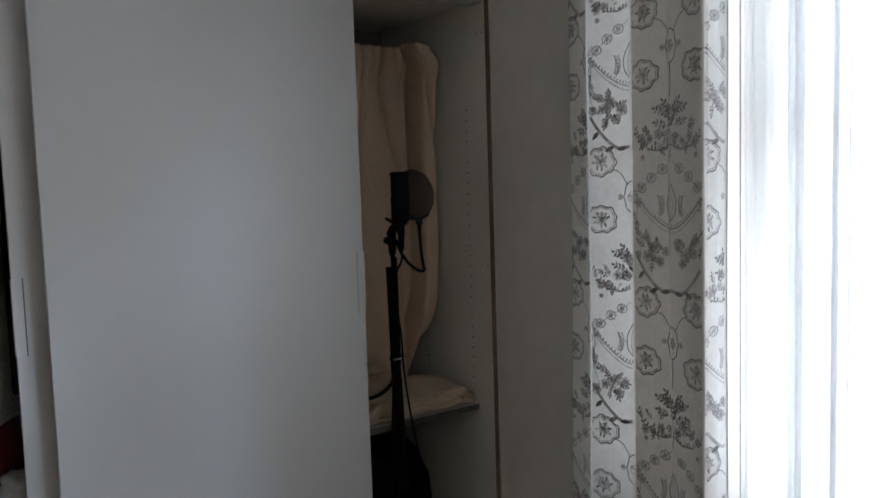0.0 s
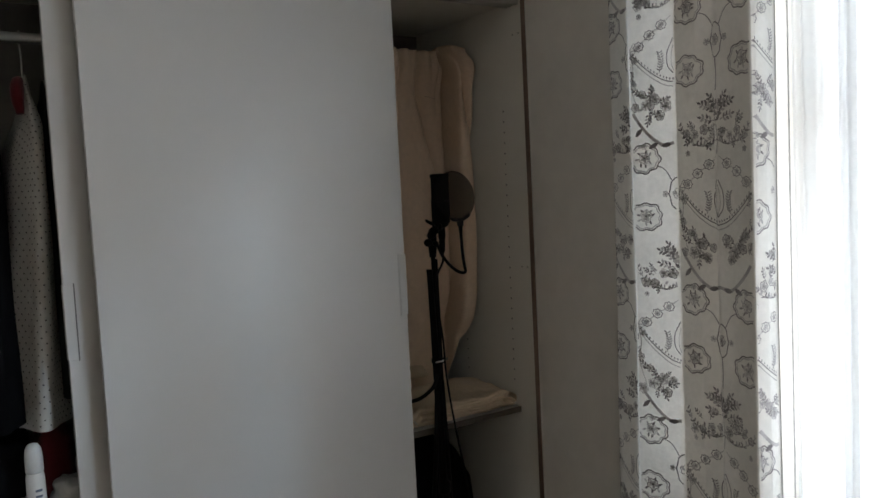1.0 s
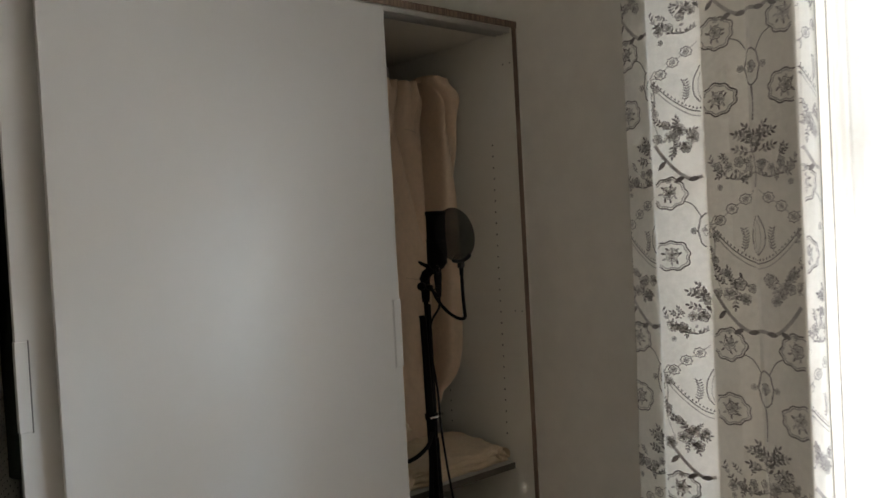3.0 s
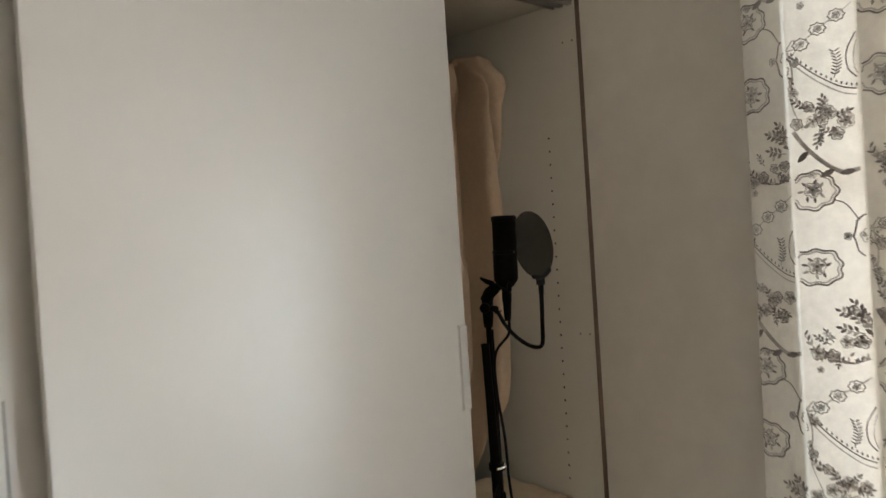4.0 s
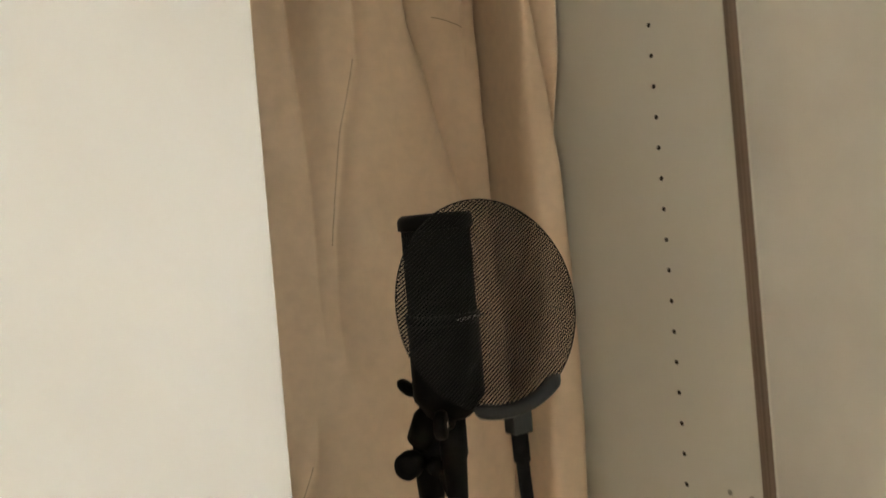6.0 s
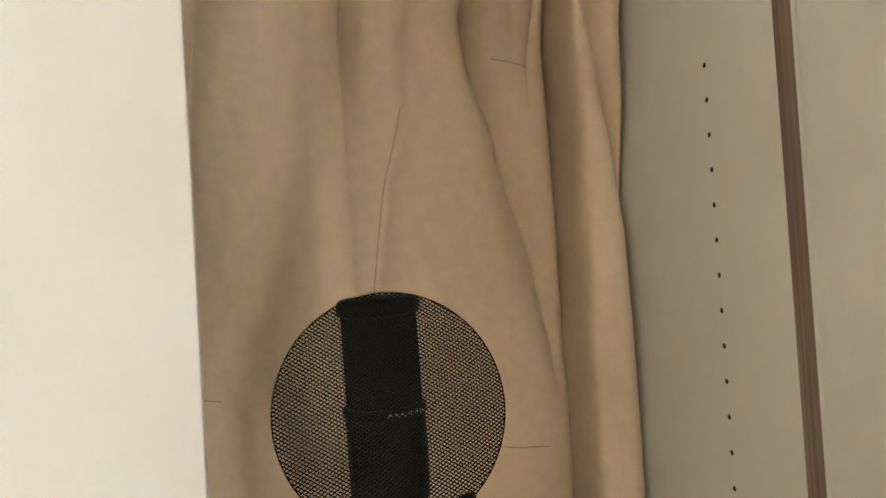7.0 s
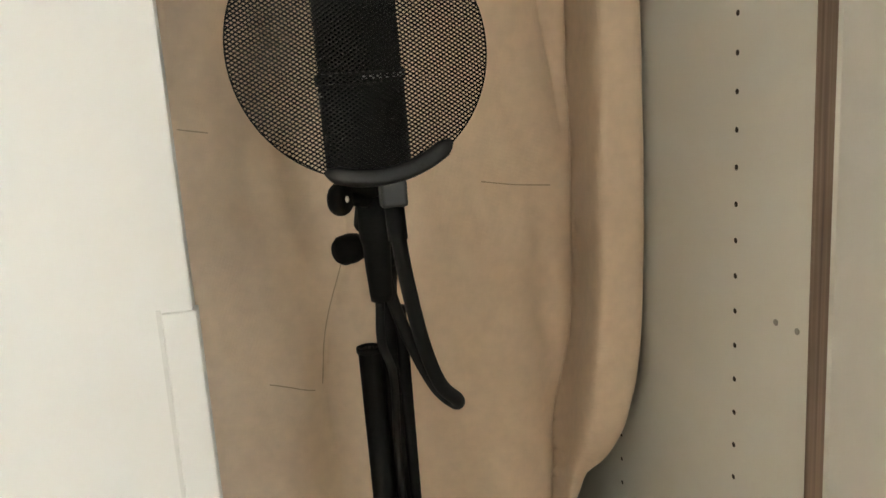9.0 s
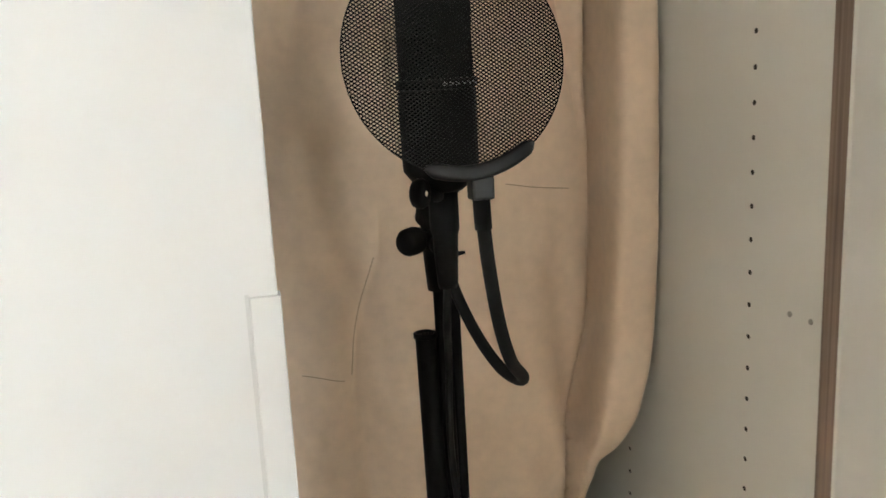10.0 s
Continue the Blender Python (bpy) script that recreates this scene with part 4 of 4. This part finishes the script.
def motif(s0, z0, seed):
    """One printed repeat about the axis s0, z0 being the foot of the small tree."""
    stroke(INK2, [(s0, z0), (s0 + .003, z0 + .03), (s0, z0 + .06)], .003, .002)
    sprig(s0, z0 + .055, 1.57, .045, seed + 77)
    for m in (1, -1):
        S = lambda a: s0 + m * a
        bouquet(S(.052), z0 + .045, .042, m, seed + 3 * m)
        sprig(S(.004), z0 + .095, 1.57 - m * .7, .035, seed + 40 + m)
        sprig(S(.012), z0 + .07, (0.25 if m > 0 else 2.9), .035, seed + 50 + m)
        br = [(S(.0), z0 + .03), (S(.03), z0 + .018), (S(.06), z0 + .022), (S(.09), z0 + .04), (S(.108), z0 + .065)]
        stroke(INK, br, .0016, .0010)
        for k, p in enumerate(smooth_path([(a, b, 0) for a, b in br], 3)[1:]):
            for sg in (1, -1):
                petal(INK if k % 3 else INK2, p.x, p.y, 1.57 + sg * (0.5 + .25 * (k % 3)) - m * .5, .012, .0042)
        for k in range(3):
            sprig(S(.004 + .006 * k), z0 + .07 + .012 * k, 1.57 - m * (.25 + .45 * k), .034, seed + 60 + k)
        # bead chain and sloping double line
        ch = [(S(.006), z0 - .005), (S(.03), z0 - .022), (S(.06), z0 - .04), (S(.088), z0 - .062), (S(.104), z0 - .08)]
        stroke(INK2, ch, .0018)
        for p in ch[1:4]:
            ring = [(p[0] + (.0125 + .0016 * math.cos(k * 2.1)) * math.cos(k * .262), p[1] + (.0100 + .0013 * math.cos(k * 2.1)) * math.sin(k * .262)) for k in range(25)]
            stroke(INK, ring, .0019, n=1)
            floret(p[0], p[1], .0065, seed + int(p[1] * 900))
        ln = [(S(.108), z0 - .078), (S(.07), z0 - .115), (S(.03), z0 - .143), (S(.0), z0 - .152)]
        stroke(INK, ln, .0024, n=6)
        stroke(INK2, [(a, b - .010) for a, b in ln], .0022, n=6)
        for k in range(14):
            u = k / 13
            petal(INK, S(.104 - .100 * u), z0 - .083 - .068 * (1 - (1 - u) ** 1.6) + .004, 1.57, .006, .0035)
        # bow with a tassel where two swags meet
        for q in (1, -1):
            stroke(INK2, [(S(.112), z0 - .068), (S(.112 + q * .012), z0 - .052), (S(.112 + q * .016), z0 - .066), (S(.112), z0 - .070)], .0022)
        stroke(INK, [(S(.113), z0 - .072), (S(.119), z0 - .11), (S(.116), z0 - .15)], .0016)
        stroke(INK2, [(S(.110), z0 - .072), (S(.104), z0 - .11), (S(.108), z0 - .16), (S(.092), z0 - .21)], .0030, .0016)
        stroke(INK2, [(S(.116), z0 - .15), (S(.116), z0 - .185)], .0085, .0110)
        stroke(INK, [(S(.116), z0 - .15), (S(.116), z0 - .158)], .0070)
        # lotus between two ferns
        stroke(INK, [(S(0), z0 - .135), (S(.016), z0 - .115), (S(.017), z0 - .085), (S(.002), z0 - .055)], .0024)
        stroke(INK2, [(S(0), z0 - .13), (S(.007), z0 - .11), (S(.006), z0 - .085), (S(0), z0 - .065)], .0016)
        fern(S(.038), z0 - .128, m, .05)
        bouquet(S(.062), z0 - .200, .046, m, seed + 7 * m + 1)
        bouquet(S(.128), z0 - .10, .034, m, seed + 11 * m + 2)
        for k in range(4):
            floret(S(.104 - .022 * k), z0 - .145 - .026 * k, .0085 + .001 * k, seed + 90 + k)
            sprig(S(.104 - .022 * k), z0 - .150 - .026 * k, 1.57 - m * (.4 + .5 * (k % 2)), .028, seed + 95 + k)
        floret(S(.085), z0 + .005, .006, seed + 33)
        # garland with dark dashes
        g = [(S(.120), z0 - .185), (S(.10), z0 - .225), (S(.07), z0 - .262), (S(.035), z0 - .288), (S(.0), z0 - .285)]
        stroke(INK2, g, .0075, n=6)
        for a, b, an in ((.108, .212, 2.1), (.085, .248, 2.35), (.045, .284, 2.7), (.012, .288, 3.0)):
            petal(INK, S(a), z0 - b, (3.14 - an if m > 0 else an) * -1, .026, .011)
        rosette(S(.082), z0 - .318, .040, .033, seed + 5 * m)
        stroke(INK, [(S(.05), z0 - .335), (S(.03), z0 - .345), (S(.012), z0 - .372)], .0022)
        rosette(S(.082), z0 - .452, .042, .032, seed + 9 * m)
        for k in range(2):
            floret(S(.03 + .05 * k), z0 - .40 + .11 * k, .007, seed + k + 70)
    ov = [(s0 + .020 * (1 + .08 * math.cos(k * 2.1)) * math.cos(k * .2618), z0 - .40 + .036 * math.sin(k * .2618)) for k in range(25)]
    stroke(INK, ov, .0030, n=1)
    floret(s0, z0 - .40, .012, seed)
    stroke(INK, [(s0, z0 - .437), (s0 + .002, z0 - .47), (s0, z0 - .505)], .0038, .0014)


# each pleat shows its own stretch of the print: arc start, arc end, axis, half drop
COL, REP = 0.288, 0.637
_a0, _a1, _b1, _c1 = _arc_of(-0.4335), _arc_of(-0.518), _arc_of(-0.631), _arc_of(-0.8465)
for pa, pb, axis, drop in ((_a0, _a1, _a1 + 0.004, 0.0), (_a1, _b1, _b1 - 0.001, 0.5), (_b1, _c1, _b1 + 0.118, 0.0), (_c1, S_END, _c1 + 0.085, 0.5)):
    S_MIN, S_MAX = pa + 0.001, pb - 0.001
    for ri in range(-1, 6):
        zc = 1.495 - REP * (ri - 1 - drop)
        if -0.2 < zc < 3.0:
            motif(axis, zc, 100 * int(10 * axis) + ri)
part("edge_seam", tube([curt(C_LEN - 0.001, z, 0.001) for z in lin(CZ0, CZ1, 30)], 0.0011, 5), M_INK2, curtain, "narrow stitched edge")
part("print_dark", INK, M_INK, curtain, "dark grey floral print", kind="stuff")
part("print_pale", INK2, M_INK2, curtain, "pale grey floral print", kind="stuff")

def rear_fold(u, z):
    y0, y1 = -0.775, -0.880 - 0.060 * step(0.85, 1.6, z)
    return (-0.004 + 0.004 * math.sin(u * 5 + z), y0 + (y1 - y0) * u, z)


part("rear_fold", sheet(rear_fold, lin(0, 1, 10), lin(CZ0, CZ1, 40)), M_CURT, curtain, "curtain edge turned back behind the sheer", True)

# curtain pole and rings
pole = thing("curtain_pole", (-0.08, -1.5, 2.44), "white curtain pole on the window wall", "curtain pole")
part("pole", tube([(-0.085, -0.36, 2.445), (-0.085, -3.05, 2.445)], 0.012, 14), M_FRAME, pole, smooth=True)
for y in (-0.48, -2.9):
    part("bracket", tube([(WALL_X, y, 2.445), (-0.085, y, 2.445)], 0.008, 10), M_FRAME, pole)

# sheer voile in two panels in front of the window
def voile(y0, y1, x0, ph):
    def f(u, z):
        x = x0 + 0.016 * math.sin((u * (y0 - y1)) * 85 + ph) + 0.007 * math.sin((u * (y0 - y1)) * 210 + z * .6 + ph) + 0.006 * noise.noise((u * 9, z * 1.2, ph))
        return (x, y0 + (y1 - y0) * u, z)
    return f


for y0, y1, x0, ph in ((-0.858, -1.088, -0.030, 0.6), (-1.085, -2.95, -0.034, 2.0)):
    ob = part("sheer_curtain", sheet(voile(y0, y1, x0, ph), lin(0, 1, int(400 * (y0 - y1))), lin(0.03, 2.43, 24)), M_SHEER, smooth=True)
    tagged(ob, "white sheer voile curtain hanging before the window", "curtain", "sheer curtains")
    part("side_hem", tube([(x0 + 0.016 * math.sin(ph) - 0.004, y0 + 0.001, z) for z in lin(0.03, 2.43, 12)], 0.0016, 5), M_INK2, ob, "thin dark seam")

part("fold", sheet(voile(-0.968, -1.020, -0.058, 1.1), lin(0, 1, 12), lin(0.03, 2.43, 12)), M_VOILE, bpy.data.objects["sheer_curtain"], "doubled strip of voile", True)
part("fold", sheet(voile(-1.060, -1.083, -0.058, 1.9), lin(0, 1, 8), lin(0.03, 2.43, 12)), M_VOILE, bpy.data.objects["sheer_curtain"], "doubled strip of voile", True)

# low white radiator on the window wall beside the wardrobe
rad = thing("radiator", (-0.01, -0.22, 0.10), "low white enamelled convector radiator on the wall beside the wardrobe", "radiator")
part("front_panel", box(-0.036, -0.028, -0.385, -0.004, 0.12, 0.408, 0.002), M_RAD, rad)
part("top_grille", box(-0.0365, WALL_X, -0.387, -0.003, 0.4085, 0.418, 0.002), M_RAD, rad)
part("rear_panel", box(0.012, WALL_X, -0.385, -0.004, 0.12, 0.408), M_RAD, rad)
for y in (-0.35, -0.04):
    part("end_panel", box(-0.028, 0.012, y - 0.004, y + 0.004, 0.12, 0.408), M_RAD, rad)

# ---- left compartment ----
def garment(name, path_x, y0, y1, ztop, zbot, lab, m, seed, thick=0.045, flare=1.0, tilt=0.0, spread=0.35):
    """A garment hanging edge-on from the rail: shoulders, body folds and an uneven hem."""
    t = thing(name, (path_x, (y0 + y1) / 2, ztop), lab, "clothing")
    def f(u, v):
        a = 2 * math.pi * u
        w = (y1 - y0) / 2 * (0.28 + 0.72 * step(0, 0.16, v)) * (1 + 0.05 * v * flare)
        th = thick / 2 * (0.35 + 0.65 * step(0, 0.12, v)) * (1 + spread * v)
        z = ztop + (zbot - ztop) * v - 0.10 * (abs(math.sin(a - 1.57)) ** 2) * (1 - step(0, 0.3, v))
        fold = 0.009 * math.sin(a * 5 + seed + v * 2) * step(0, .3, v) + 0.006 * noise.noise((math.cos(a) * 2, v * 4, seed))
        return (path_x + tilt * v + math.cos(a) * (th + fold), (y0 + y1) / 2 + math.sin(a) * (w + fold), z)
    part("fabric", sheet(f, lin(0, 1, 60), lin(0, 1, 30)), m, t, smooth=True)
    hz = ztop + 0.004
    part("hanger_hook", tube(smooth_path([(path_x, 0.27, hz - .02), (path_x, 0.27, 1.80), (path_x, 0.287, 1.835), (path_x, 0.283, 1.858), (path_x, 0.27, 1.8605), (path_x, 0.256, 1.85)], 6), 0.0019, 6), M_TRACK, t, "metal hanger hook")
    return t, f


shirt, shirt_f = garment("shirt", -1.285, 0.105, 0.44, 1.755, 0.965, "white shirt with small black polka dots on a hanger", M_SHIRT, 1.3, 0.060, 1.0, -0.030, 1.2)
_per = [Vector(shirt_f(k / 240, 0.5)) for k in range(241)]
_arc = [0.0]
for _p, _q in zip(_per, _per[1:]):
    _arc.append(_arc[-1] + (_q - _p).length)
_b = bmesh.new()
for j in range(2, 62):
    v = j / 62.0
    want, k = 0.0 + 0.009 * (j % 2), 0
    while want < _arc[-1]:
        while k < 239 and _arc[k + 1] < want:
            k += 1
        u = (k + (want - _arc[k]) / max(1e-6, _arc[k + 1] - _arc[k])) / 240
        want += 0.018
        p = Vector(shirt_f(u, v))
        du = Vector(shirt_f(u + .002, v)) - p
        dv = Vector(shirt_f(u, v + .004)) - p
        n = dv.cross(du).normalized()
        n = n if n.dot(p - Vector((-1.318, 0.27, p.z))) > 0 else -n
        du.normalize()
        dv = n.cross(du)
        ring = [_b.verts.new(p + n * 0.0012 + (du * math.cos(q * 1.047) + dv * math.sin(q * 1.047)) * 0.0020) for q in range(6)]
        _b.faces.new(ring)
part("polka_dots", _b, M_DOT, shirt, "small black printed dots", kind="stuff")
part("collar", tube(smooth_path([(-1.300, 0.20, 1.738), (-1.309, 0.165, 1.725), (-1.314, 0.135, 1.690), (-1.312, 0.125, 1.655)], 6), [.008 + .006 * math.sin(k * 0.175) for k in range(19)], 8), M_RED, shirt, "red inner collar", True)
garment("jacket", -1.395, 0.075, 0.45, 1.77, 0.98, "black jacket hanging in the wardrobe", M_BLACKC, 2.2, 0.07)
garment("coat", -1.235, 0.12, 0.47, 1.76, 1.02, "dark green cloth coat hanging in the wardrobe", M_DKGREEN, 3.4, 0.075)
garment("skirt", -1.165, 0.10, 0.45, 1.74, 1.05, "dark blue garment hanging in the wardrobe", M_DENIM, 4.9, 0.06)
garment("dress", -1.10, 0.10, 0.46, 1.76, 0.95, "black dress hanging in the wardrobe", M_BLACKC, 6.1, 0.06)
crumple("red_scarf", (-1.292, 0.25, 0.855), (0.048, 0.06, 0.094), "dark red knitted scarf in a heap", "scarf", M_RED, 3.0, .2)
crumple("dark_clothes", (-1.39, 0.30, 0.855), (0.06, 0.14, 0.085), "heap of folded black clothes on the shelf", "clothing", M_BLACKC, 6.0, .2)
crumple("plastic_bag", (-1.262, 0.135, 0.801), (0.052, 0.045, 0.041), "crumpled pale plastic bag on the shelf", "bag", M_PAPER, 9.0, .3)

bottle = thing("deodorant_bottle", (-1.345, 0.115, 0.7605), "white roll-on deodorant bottle with a domed cap", "bottle")
BO = pose(-1.345, 0.115, 0.7605) @ Matrix.Diagonal((1.0, 1.0, 1.06, 1.0))
part("body", lathe([(.0175, 0), (.0195, .003), (.0200, .05), (.0195, .095), (.0178, .104), (.0165, .107)], 28, BO), M_BOTTLE, bottle, smooth=True)
part("cap", lathe([(.0170, .1072), (.0185, .109), (.0185, .140), (.0165, .156), (.011, .166), (.0005, .169)], 28, BO), M_BOTTLE, bottle, "domed white cap", True)
for k in range(5):
    _b = sheet(lambda a, z: (-1.345 + .0204 * math.cos(a), 0.115 + .0204 * math.sin(a), z), lin(-1.75, -1.05, 6), [0.7605 + .022 + .013 * k, 0.7605 + .0275 + .013 * k])
    part("label_bar", _b, M_LABEL, bottle)
